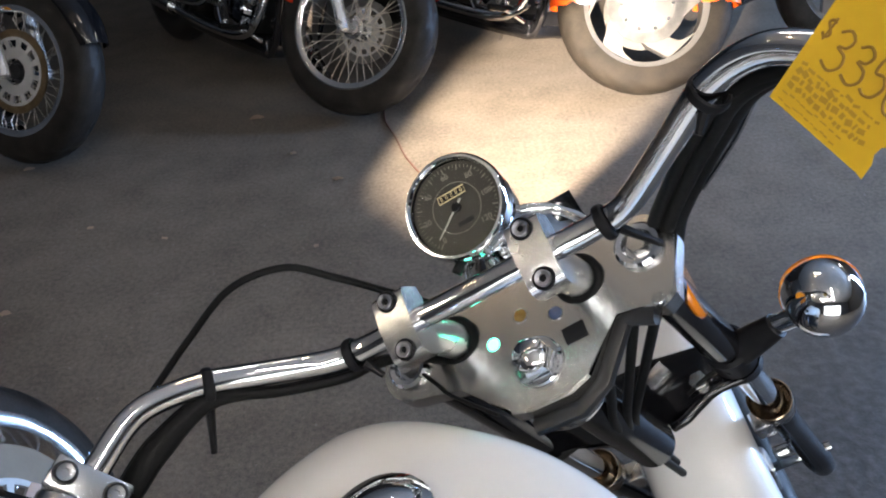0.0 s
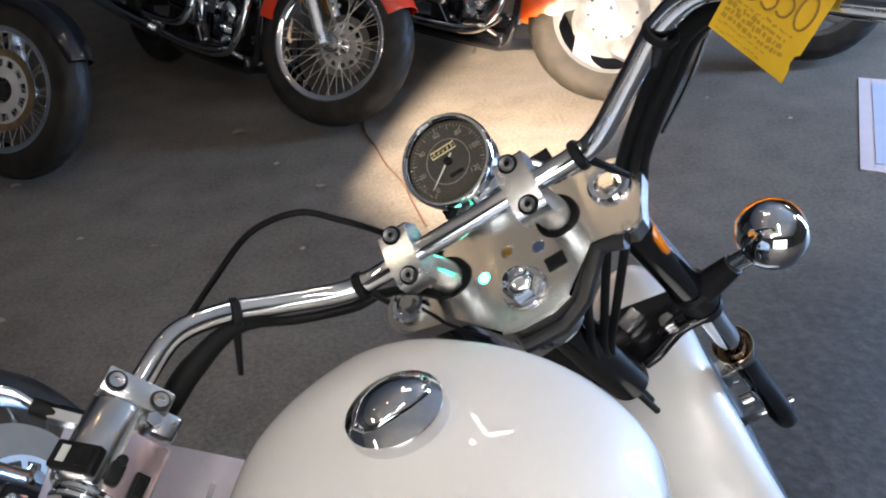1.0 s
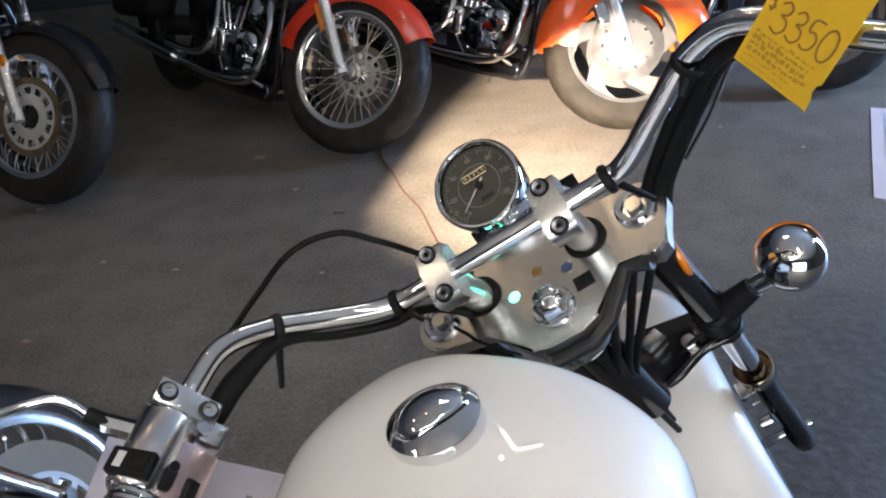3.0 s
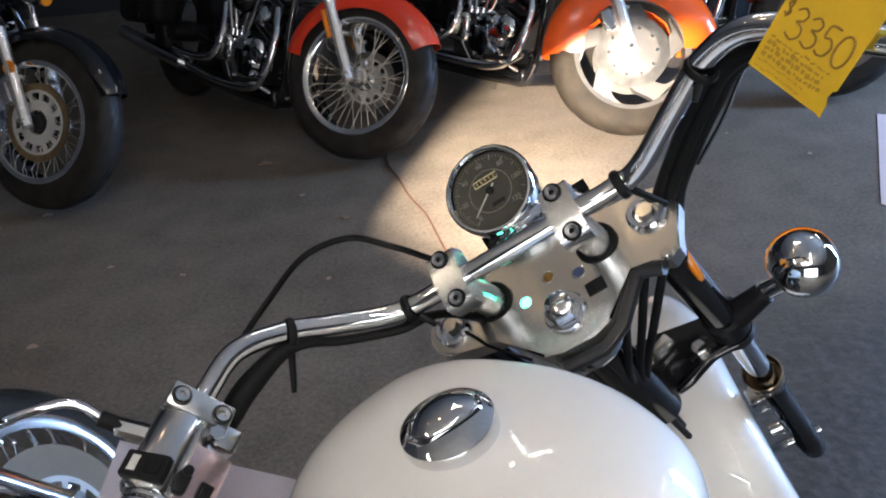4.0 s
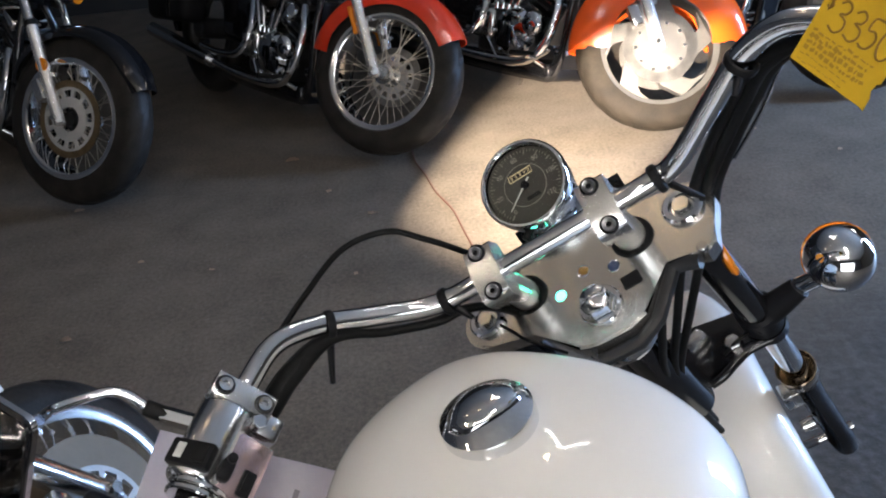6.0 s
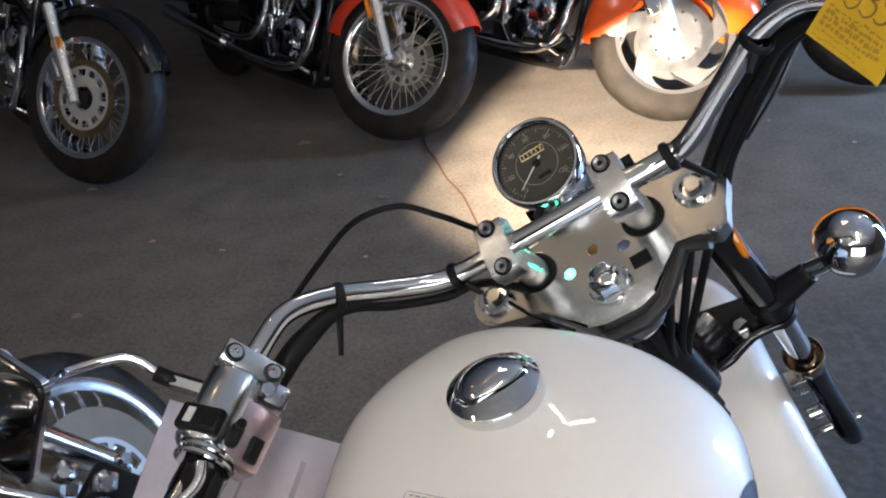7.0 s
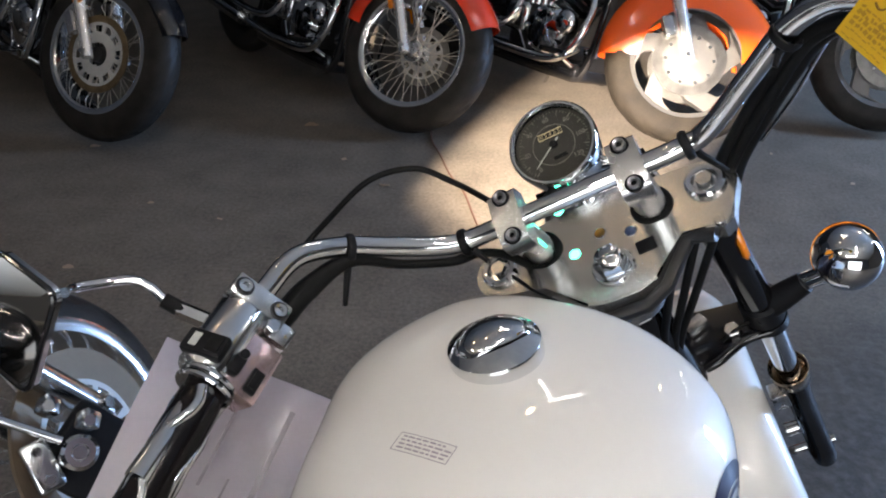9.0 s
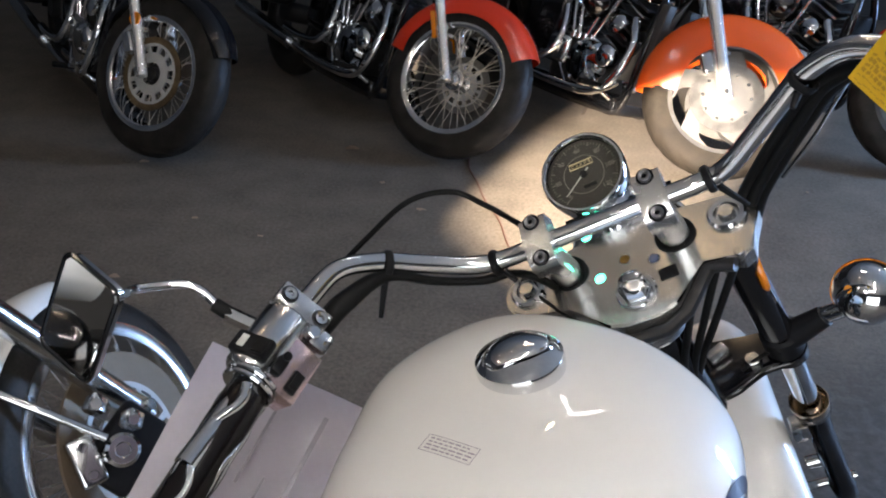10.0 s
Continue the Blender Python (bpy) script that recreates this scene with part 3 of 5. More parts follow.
sp("headlight_rim", ring(B(), 0.086, 0.006, HL @ Matrix.Rotation(radians(-90), 4, "X"), 48, 10), CHROME, "chrome headlight rim", headlight)
sh = B()
HZ = HL @ Matrix.Translation((0, 0.004, 0))
for edge_line in ([(-0.080, -0.0120), (-0.050, -0.0067), (-0.030, -0.0030), (-0.016, -0.0008), (-0.006, -0.0004), (0.006, -0.0006), (0.010, -0.0022), (0.0125, -0.0042), (0.0175, -0.0072), (0.080, -0.030), (0.080, 0.075), (-0.080, 0.075)],
                  [(-0.080, -0.015), (-0.056, -0.017), (-0.042, -0.021), (-0.022, -0.0225), (0.0, -0.0180), (0.0165, -0.0145), (0.0175, 0.0), (0.080, 0.0), (0.080, -0.08), (-0.080, -0.08)]):
    plate(sh, edge_line, -0.001, 0.001, HZ @ Matrix.Rotation(radians(90), 4, "X"))
sp("beam_shield", sh, BLACK, "black beam shield", headlight)
bulb = S @ HL @ Vector((0, -0.075, 0.0))
hot = Vector((0.42, 4.60, 0.0))
lamp("headlight_beam", "SPOT", look(bulb, hot), 3700, (1.0, 0.83, 0.66), cone=45, blend=1.0, radius=0.0014)

# turn signal on the fork
stalk = sp("turn_signal", tube(B(), [(0.125, 0.060, -0.318), (0.150, 0.058, -0.308), (0.176, 0.056, -0.294), (0.198, 0.054, -0.281)], lambda q: 0.024 - 0.009 * q, 20), PLASTIC, "black rubber turn signal base")
sp("clamp_ring", lathe(B(), [(0.024, -0.345), (0.029, -0.340), (0.029, -0.300), (0.024, -0.295)], Matrix.Translation((0.134, 0.064, 0)), 28), PLASTIC, "black clamp round the fork", stalk)
sp("stalk", cyl(B(), (0.196, 0.056, -0.283), (0.224, 0.047, -0.267), 0.0122, seg=24), CHROME, "chrome stalk", stalk)
sm = Matrix.Translation((0.255, 0.045, -0.245)) @ Vector((0.05, 0.80, -0.55)).to_track_quat("Z", "Y").to_matrix().to_4x4()
sp("signal_shell", lathe(B(), [(0.0, -0.044), (0.014, -0.042), (0.028, -0.034), (0.038, -0.020), (0.0425, 0.0), (0.0425, 0.012), (0.040, 0.014)], sm, 40), CHROME, "chrome bullet shell", stalk)
sp("lens", lathe(B(), [(0.0405, 0.013), (0.0435, 0.014), (0.043, 0.020), (0.030, 0.030), (0, 0.034)], sm, 40), AMBER, "amber lens", stalk)

# front wheel and fender, turned with the fork
WC = Matrix.Translation((0.0, 0.075, AX_U)) @ Matrix.Rotation(radians(90), 4, "Y")
fw = sp("front_wheel", ring(B(), 0.255, 0.052, WC, 64, 16), TYRE, "black front tyre")
sp("rim", lathe(B(), [(0.225, -0.035), (0.218, -0.030), (0.210, 0.0), (0.218, 0.030), (0.225, 0.035), (0.205, 0.0)], WC, 56, True), CHROME, "chrome rim", fw)
sp("hub", cyl(B(), (-0.06, 0.075, AX_U), (0.06, 0.075, AX_U), 0.04, seg=24, bevel=0.004), ALUMINIUM, "", fw)
sp("axle", cyl(B(), (-0.16, 0.075, AX_U), (0.165, 0.075, AX_U), 0.009, seg=16), CHROME, "", fw)
for k in range(20):
    a = 2 * math.pi * k / 20
    sp("spoke", cyl(B(), (0.035 * (-1) ** k, 0.075 + 0.04 * math.cos(a), AX_U + 0.04 * math.sin(a)), (0, 0.075 + 0.212 * math.cos(a + 0.25 * (-1) ** (k // 2)), AX_U + 0.212 * math.sin(a + 0.25 * (-1) ** (k // 2))), 0.0018, seg=6), CHROME, "", fw)


def fender_mesh(m, radius, half, a0, a1, drop=0.05, n=36, k=12, thick=0.003):
    """A fender round the x axis of m; angles from +y towards +z."""
    bm = B()
    rows = []
    for s in (0, 1):
        for i in range(n + 1):
            a = radians(a0 + (a1 - a0) * i / n)
            end = min(1, 4 * min(i, n - i) / n + 0.55)
            row = []
            for j in range(k + 1):
                q = -1 + 2 * j / k
                x = half * end ** 0.5 * math.sin(q * math.pi / 2)
                rr = radius - drop * (1 - math.cos(q * math.pi / 2)) ** 1.3 - s * thick
                row.append(bm.verts.new(m @ Vector((x, rr * math.cos(a), rr * math.sin(a)))))
            rows.append(row)
    for s in (0, 1):
        o = s * (n + 1)
        for i in range(n):
            for j in range(k):
                bm.faces.new((rows[o + i][j], rows[o + i + 1][j], rows[o + i + 1][j + 1], rows[o + i][j + 1]))
    for i in range(n):
        for j in (0, k):
            bm.faces.new((rows[i][j], rows[i + 1][j], rows[n + 2 + i][j], rows[n + 1 + i][j]))
    for i in (0, n):
        for j in range(k):
            bm.faces.new((rows[i][j], rows[i][j + 1], rows[n + 1 + i][j + 1], rows[n + 1 + i][j]))
    return bm


sp("front_fender", fender_mesh(Matrix.Translation((0, 0.075, AX_U)), 0.370, 0.085, 36, 212, drop=0.07), WHITE, "pearl white front fender")

GRIP_TURN = 3.5
# left switch housing, clutch perch and grip along the bar
d = (Vector(left_bar[9]) - Vector(left_bar[7])).normalized()
gx = Vector((-0.38, 0.34, 0.86))
gx = (gx - d * gx.dot(d)).normalized()
gz = gx.cross(d).normalized()
GR = Matrix.Translation(Vector(left_bar[8])) @ Matrix((gx, d, gz)).transposed().to_4x4()
# x across the bar (outwards ahead), y along it to the grip, z up
perch = sp("clutch_perch", box(B(), GR @ Matrix.Translation((0, -0.033, 0.009)), 0.066, 0.026, 0.022, 0.003), ALUMINIUM, "aluminium clutch perch clamp")
for x in (-0.0215, 0.0215):
    sp("perch_bolt", lathe(B(), [(0, 0.0205), (0.0035, 0.0205), (0.0035, 0.0235), (0.0070, 0.0240), (0.0075, 0.018)], GR @ Matrix.Translation((x, -0.033, 0)), 18), CHROME_WORN, "socket-head bolt", perch)
    sp("bolt_recess", ring(B(), 0.0088, 0.0014, GR @ Matrix.Translation((x, -0.033, 0.0205)), 20, 8), ENGINE, "", perch)
sp("perch_base", box(B(), GR @ Matrix.Translation((0, -0.036, -0.014)), 0.062, 0.030, 0.022, 0.004), POLISHED, "", perch)
sp("perch_shadow_gap", cyl(B(), GR @ Vector((0, -0.028, 0)), GR @ Vector((0, -0.018, 0)), 0.020, seg=24), CHROME_WORN, "", perch)
hous = B()
tube(hous, [GR @ Vector((0.004, y, -0.002)) for y in (-0.020, -0.018, -0.016, 0.056, 0.059, 0.062)], lambda t: 0.0285 if 0.3 < t < 0.7 else (0.0275 if 0.1 < t < 0.9 else 0.025), 32, smooth=False)
switch = sp("switch_housing", hous, POLISHED, "chrome left switch housing")
sp("switch_body", box(B(), GR @ Matrix.Translation((-0.028, 0.034, -0.002)) @ Matrix.Rotation(radians(-8), 4, "Y"), 0.042, 0.064, 0.042, 0.004), LILAC, "chrome housing side tinted by its rosy reflection", switch)
sp("lever_pivot", box(B(), GR @ Matrix.Translation((-0.038, -0.018, 0.000)), 0.024, 0.024, 0.026, 0.003), POLISHED, "", switch)
sp("pivot_nut", cyl(B(), GR @ Vector((-0.024, -0.014, 0.010)), GR @ Vector((-0.024, -0.014, 0.025)), 0.008, seg=6, bevel=0.001), CHROME, "", switch)
sp("housing_seam", box(B(), GR @ Matrix.Translation((-0.008, 0.022, 0.0245)), 0.002, 0.072, 0.003), CHROME_WORN, "", switch)
dm_ = GR @ Matrix.Translation((0.020, 0.043, 0.0205)) @ Matrix.Rotation(radians(38), 4, "Y")
sp("dimmer_switch", box(B(), dm_, 0.044, 0.026, 0.012, 0.003), PLASTIC, "black dimmer rocker switch", switch)
sp("switch_mark", box(B(), dm_ @ Matrix.Translation((0.010, 0, 0.0062)), 0.008, 0.015, 0.0008), MARK, "", switch)
sp("switch_mark", box(B(), dm_ @ Matrix.Translation((-0.011, 0, 0.0066)), 0.014, 0.017, 0.003, 0.001), RUBBER, "", switch)
sp("signal_switch", box(B(), GR @ Matrix.Translation((-0.014, 0.044, 0.024)), 0.014, 0.022, 0.014, 0.004), PLASTIC, "black turn signal slider", switch)
sp("signal_knob", cyl(B(), GR @ Vector((-0.014, 0.034, 0.024)), GR @ Vector((-0.014, 0.034, 0.036)), 0.005, seg=14, bevel=0.001), PLASTIC, "", switch)
sp("horn_button", box(B(), GR @ Matrix.Translation((-0.038, 0.046, 0.0185)) @ Matrix.Rotation(radians(-8), 4, "Y"), 0.014, 0.026, 0.006, 0.002), PLASTIC, "black horn button", switch)
sp("button_face", box(B(), GR @ Matrix.Translation((-0.038, 0.046, 0.0225)) @ Matrix.Rotation(radians(-8), 4, "Y"), 0.008, 0.018, 0.003, 0.001), RUBBER, "", switch)
for y0 in (0.062, 0.069):
    sp("grip_collar", cyl(B(), GR @ Vector((-0.004, y0, 0)), GR @ Vector((-0.004, y0 + 0.006, 0)), 0.030, seg=32, bevel=0.0015), CHROME, "chrome grip collar", switch)
gb = B()
# the grip's own axis
GP = GR @ Matrix.Translation((-0.006, 0.074, 0)) @ Matrix.Rotation(radians(GRIP_TURN), 4, "Z")
prof = [(0, 0.0), (0.020, 0.0), (0.0220, 0.006), (0.0228, 0.04), (0.0222, 0.08), (0.0228, 0.12), (0.0232, 0.17), (0.0245, 0.185), (0.022, 0.190), (0, 0.191)]
lathe(gb, prof, GP @ Matrix.Rotation(radians(-90), 4, "X"), 32)
grip = sp("grip", gb, GRIPBLACK, "glossy black grip with wavy chrome inlays")
for k, a0 in enumerate((55, 175, 295)):
    for fork in (0, 1):
        inlay = B()
        steps = range(14) if not fork else range(5, 12)
        pts = [GP @ (Matrix.Rotation(radians(-(a0 + 26 * math.sin(i * 0.75 + 0.6) - fork * 14 * (i - 5))), 4, "Y") @ Vector((0.0205, 0.004 + i * 0.0125, 0))) for i in steps]
        tube(inlay, pts, lambda t: (0.0062 - 0.0032 * t) if not fork else 0.0042 - 0.003 * t, 10, 4)
        sp("chrome_inlay", inlay, CHROME, "wavy chrome inlay", grip)

# mirror on its arm
arm = sp("mirror", tube(B(), [(-0.383, -0.045, 0.232), (-0.395, -0.038, 0.240), (-0.409, -0.028, 0.258), (-0.418, -0.014, 0.278), (-0.430, -0.010, 0.295), (-0.448, -0.016, 0.312), (-0.462, -0.030, 0.334), (-0.450, -0.052, 0.352)], 0.0052, 14), CHROME, "rectangular rear-view mirror on a bent chrome arm")
sp("arm_nut", cyl(B(), (-0.380, -0.047, 0.229), (-0.403, -0.033, 0.249), 0.0095, seg=6), CHROME, "", arm)
sp("arm_boot", cyl(B(), (-0.398, -0.036, 0.244), (-0.412, -0.025, 0.263), 0.0085, seg=18), RUBBER, "", arm)
ctr = Vector((-0.5095, -0.0630, 0.3563))
ex = Vector((0.0542, -0.0479, -0.0445)).normalized()
ey = Vector((0.0935, 0.0493, 0.0610)).normalized()
ez = ex.cross(ey).normalized()
ey = ez.cross(ex)
MM = Matrix.Translation(ctr) @ Matrix((ex, ey, ez)).transposed().to_4x4()
MM = Matrix.Translation(ctr) @ Matrix.Rotation(radians(-6.6), 4, (0.4953, 0.3349, 0.8016)) @ Matrix.Translation(-ctr) @ MM
hw, hh = 0.0415, 0.0600
rr = arc(hw - 0.012, hh - 0.012, 0.012, 0, 90, 5) + arc(-hw + 0.012, hh - 0.012, 0.012, 90, 180, 5) + arc(-hw + 0.012, -hh + 0.012, 0.012, 180, 270, 5) + arc(hw - 0.012, -hh + 0.012, 0.012, 270, 360, 5)
shell = B()
plate(shell, rr, -0.009, 0.0, MM)
sp("mirror_shell", shell, CHROME, "chrome mirror shell", arm)
sp("mirror_frame", tube(B(), [MM @ Vector((x, y, 0.001)) for x, y in rr + rr[:1]], 0.003, 8, smooth=False), BLACK, "black mirror edge", arm)
sp("mirror_glass", plate(B(), [(x * 0.93, y * 0.95) for x, y in rr], 0.0, 0.002, MM), MIRROR, "mirror glass", arm)

# cables, ties and hoses
sp("clutch_cable", tube(B(), [(-0.345, -0.02, 0.20), (-0.330, 0.070, 0.148), (-0.285, 0.108, 0.144), (-0.218, 0.128, 0.155), (-0.165, 0.133, 0.137), (-0.135, 0.122, 0.104), (-0.112, 0.115, 0.06), (-0.08, 0.11, -0.03), (-0.05, 0.08, -0.12)], 0.0038, 10), RUBBER, "looping black clutch cable")
for off, r_a, r_b in (((0.004, -0.006, -0.007), 0.0125, 0.0052), ((-0.003, -0.001, -0.010), 0.0110, 0.0055)):
    pts = [Vector(p) + Vector(off) for p in ((-0.340, -0.060, 0.196), (-0.322, -0.034, 0.188), (-0.296, -0.004, 0.180), (-0.254, 0.028, 0.160), (-0.212, 0.034, 0.113), (-0.165, 0.039, 0.076), (-0.135, 0.042, 0.068))] + [Vector((-0.11, 0.05, 0.02)), Vector((-0.09, 0.06, -0.06))]
    sp("wiring_sheath", tube(B(), pts, lambda q, a=r_a, b=r_b: a if q < 0.25 else b + (a - b) * max(0, 1 - (q - 0.25) / 0.2), 12), RUBBER, "black sheathed wiring under the bar")
for k, off in enumerate(((0.010, -0.006, -0.006), (0.020, -0.004, -0.012), (-0.003, 0.004, -0.012), (0.006, 0.010, -0.020))):
    pts = [Vector(p) + Vector(off) for p in ((0.338, -0.055, 0.210), (0.302, 0.0, 0.203), (0.256, 0.036, 0.170), (0.224, 0.058, 0.112), (0.188, 0.068, 0.056), (0.157, 0.078, 0.0), (0.138, 0.092, -0.06))] + [Vector((0.130 - 0.004 * k, 0.108, -0.16)), Vector((0.134, 0.104, -0.30))]
    sp("control_cable", tube(B(), pts, 0.0070, 12), RUBBER, "black throttle cable and brake hose")
sp("brake_line", tube(B(), [(0.312, 0.050, 0.160), (0.288, 0.088, 0.088), (0.250, 0.090, 0.034), (0.205, 0.095, -0.02)], 0.0024, 8), POLISHED, "thin silver brake line")
# cables that follow the bridge's rear edge and drop beside the steering head
sp("guide_strip", tube(B(), [(-0.030, -0.040, -0.050), (0.020, -0.042, -0.048), (0.048, -0.030, -0.042), (0.086, 0.014, -0.036), (0.104, 0.012, -0.032), (0.120, 0.004, -0.030)], 0.0085, 12, smooth=False, flat=1.5), DARKGREY, "dark grey cable guide along the bridge")
for p in (((0.094, 0.012, -0.042), (0.056, -0.006, -0.11), (0.019, -0.016, -0.19), (0.006, -0.016, -0.27), (0.002, -0.014, -0.44)),
          ((0.119, 0.008, -0.034), (0.070, -0.002, -0.12), (0.025, -0.012, -0.20), (0.012, -0.008, -0.27), (0.004, -0.004, -0.42)),
          ((0.056, -0.020, -0.042), (0.034, -0.022, -0.10), (0.010, -0.022, -0.170), (0.000, -0.010, -0.27), (0.0, 0.002, -0.42))):
    sp("drop_cable", tube(B(), p, 0.0052, 10), RUBBER, "black cable beside the steering head")
sp("lock_wire", tube(B(), [(-0.122, 0.048, -0.016), (-0.109, 0.030, -0.018), (-0.098, 0.014, -0.020), (-0.060, -0.020, -0.034)], 0.0020, 8), RUBBER, "thin black wire by the fork cap")
sp("cross_wire", tube(B(), [(0.066, 0.040, -0.334), (0.090, 0.046, -0.326), (0.118, 0.050, -0.322), (0.140, 0.052, -0.315)], 0.0028, 8), RUBBER, "thin black wire to the turn signal")


def zip_tie(p, d, tail):
    m = axis_matrix(p, d)
    z = B()
    ring(z, 0.0145, 0.0024, m, 24, 8, flat=2.0)
    if tail:
        t0 = Vector(p) + Vector(tail).normalized() * 0.014
        tube(z, [t0, t0 + Vector(tail) * 0.5, t0 + Vector(tail)], lambda q: 0.0048 - 0.0018 * q, 8)
    sp("zip_tie", z, PLASTIC, "black cable tie round the bar")


zip_tie((-0.139, 0.044, 0.080), (1, 0, -0.05), (0.010, -0.014, -0.012))
zip_tie((-0.246, 0.034, 0.160), (0.7, 0.15, -0.7), (-0.026, -0.034, -0.030))
zip_tie((0.127, 0.044, 0.081), (1, 0, 0.1), (0.022, -0.010, -0.038))
zip_tie((0.244, 0.034, 0.176), (0.7, -0.15, 0.7), (-0.010, -0.010, -0.006))

# tank in the frame's coordinates
F = FRAME


def glide(q, xs, ys):
    """A smooth curve through the points xs, ys that never overshoots."""
    h = [b - a for a, b in zip(xs, xs[1:])]
    s = [(b - a) / c for a, b, c in zip(ys, ys[1:], h)]
    d = [s[0]] + [2 * a * b / (a + b) if a * b > 0 else 0 for a, b in zip(s, s[1:])] + [s[-1]]
    i = max(k for k in range(len(h)) if q >= xs[k] or k == 0)
    t = (q - xs[i]) / h[i]
    return ys[i] * (1 + 2 * t) * (1 - t) ** 2 + d[i] * h[i] * t * (1 - t) ** 2 + ys[i + 1] * t * t * (3 - 2 * t) + d[i + 1] * h[i] * t * t * (t - 1)


tank = B()
NS, NK = 60, 64
rings = []
for i in range(NS + 1):
    q = (i / NS) ** 1.3
    y = -0.038 - 0.56 * q
    w = glide(q, (0, 0.15, 0.33, 0.55, 0.8, 1.0), (0.02, 0.1823, 0.2085, 0.1637, 0.0993, 0.0819)) * min(1, q / 0.06 + 0.05) ** 0.5
    top = glide(q, (0, 0.12, 0.25, 0.5, 0.75, 1.0), (-0.0785, -0.0002, 0.0045, -0.008, -0.0332, -0.066))
    mid, bot = -0.115, -0.20
    swell = glide(q, (0, 0.10, 0.35, 1.0), (0.004, 0.009, 0.006, 0.003))
    row = []
    for k in range(NK):
        a = 2 * math.pi * k / NK
        c, s = math.cos(a), math.sin(a)
        x = -0.003 - swell + (w + swell) * math.copysign(abs(c) ** 0.834, c)
        z = mid + ((top - mid) * abs(s) ** 0.85 if s > 0 else -(mid - bot) * abs(s) ** 0.6)
        row.append(tank.verts.new((x, y, z)))
    rings.append(row)
for a, b in zip(rings, rings[1:]):
    for k in range(NK):
        tank.faces.new((a[k], a[(k + 1) % NK], b[(k + 1) % NK], b[k]))
tank.faces.new(rings[0]); tank.faces.new(rings[-1][::-1])
tank_ob = sp("fuel_tank", tank, WHITE, "pearl white teardrop fuel tank", m=F, sharp=60)
CAP = Matrix.Translation((-0.019, -0.2176, -0.001)) @ Matrix.Rotation(radians(7), 4, "X") @ Matrix.Rotation(radians(-3), 4, "Y")
capm = B()
lathe(capm, [(0.046, -0.004), (0.0465, 0.012), (0.0455, 0.0165), (0.0425, 0.0185), (0.038, 0.0210), (0.029, 0.0255), (0.016, 0.0290), (0, 0.0300)], CAP, 56)
fcap = sp("fuel_cap", capm, CHROME, "domed round chrome fuel cap", tank_ob, m=F)
ridge = B()
CR = CAP @ Matrix.Rotation(radians(55), 4, "Z")
rows_r = []
for i in range(17):
    q = -1 + i / 8
    yy = 0.039 * q
    hw_ = 0.024 * math.sqrt(max(0.0, 1 - q * q)) ** 0.8 + 0.0006
    zz = 0.0215 + 0.0135 * (1 - q * q) ** 0.8
    rows_r.append([ridge.verts.new(CR @ Vector((yy, hw_ * math.cos(math.pi * k / 10), zz - 0.006 + 0.008 * math.sin(math.pi * k / 10)))) for k in range(11)])
for a, b_ in zip(rows_r, rows_r[1:]):
    for k in range(10):
        ridge.faces.new((a[k], a[k + 1], b_[k + 1], b_[k]))
sp("cap_grip", ridge, CHROME, "raised turning ridge", fcap, m=F)

# frame behind the head, engine, seat and rear, mostly under the tank
sp("backbone", tube(B(), [(0, -0.03, -0.13), (0, -0.3, -0.19), (0, -0.65, -0.26)], 0.026, 16), BLACK, "black frame tube", m=F)
sp("frame_tube", tube(B(), [(0.03, -0.02, -0.22), (0.06, 0.06, -0.45), (0.09, 0.08, -0.66), (0.10, -0.2, -0.76), (0.11, -0.6, -0.72)], 0.018, 14), BLACK, "black down tube", m=F)
sp("frame_tube", tube(B(), [(-0.03, -0.02, -0.22), (-0.06, 0.06, -0.45), (-0.09, 0.08, -0.66), (-0.10, -0.2, -0.76), (-0.11, -0.6, -0.72)], 0.018, 14), BLACK, "black down tube", m=F)
eng = B()
box(eng, (0, -0.36, -0.62), 0.24, 0.42, 0.26, 0.05, 3)
engine = sp("engine", eng, ENGINE, "dark engine block under the tank", m=F)
for y, tiltv in ((-0.18, 26), (-0.48, -26)):
    for k in range(7):
        sp("cooling_fin", box(B(), Matrix.Translation((0, y + 0.03 * k * math.sin(radians(tiltv)), -0.47 + 0.030 * k)) @ Matrix.Rotation(radians(-tiltv), 4, "X"), 0.17, 0.15, 0.012, 0.003), ENGINE, "", engine, m=F)
seat = B()
rowsb = []
for i in range(15):
    q = i / 14
    y = -0.62 - 0.55 * q
    w = 0.10 + 0.07 * math.sin(math.pi * min(1, q * 1.1)) 
    z = -0.13 + 0.03 * math.cos(q * 6.0) + 0.03 * q
    rowsb.append([seat.verts.new((w * math.cos(2 * math.pi * k / 20), y, z + 0.05 * math.sin(2 * math.pi * k / 20))) for k in range(20)])
for a, b in zip(rowsb, rowsb[1:]):
    for k in range(20):
        seat.faces.new((a[k], a[(k + 1) % 20], b[(k + 1) % 20], b[k]))
seat.faces.new(rowsb[0]); seat.faces.new(rowsb[-1][::-1])
sp("seat", seat, RUBBER, "black padded seat", m=F)
RW = Matrix.Translation((0, -1.13, -0.66)) @ Matrix.Rotation(radians(90), 4, "Y")
rw = sp("rear_wheel", ring(B(), 0.245, 0.068, RW, 56, 14), TYRE, "black rear tyre", m=F)
sp("rear_rim", lathe(B(), [(0.205, -0.05), (0.195, 0.0), (0.205, 0.05), (0.18, 0.0)], RW, 48, True), CHROME, "", rw, m=F)
sp("rear_fender", fender_mesh(Matrix.Translation((0, -1.13, -0.66)), 0.355, 0.11, 30, 190), WHITE, "white rear fender", m=F)
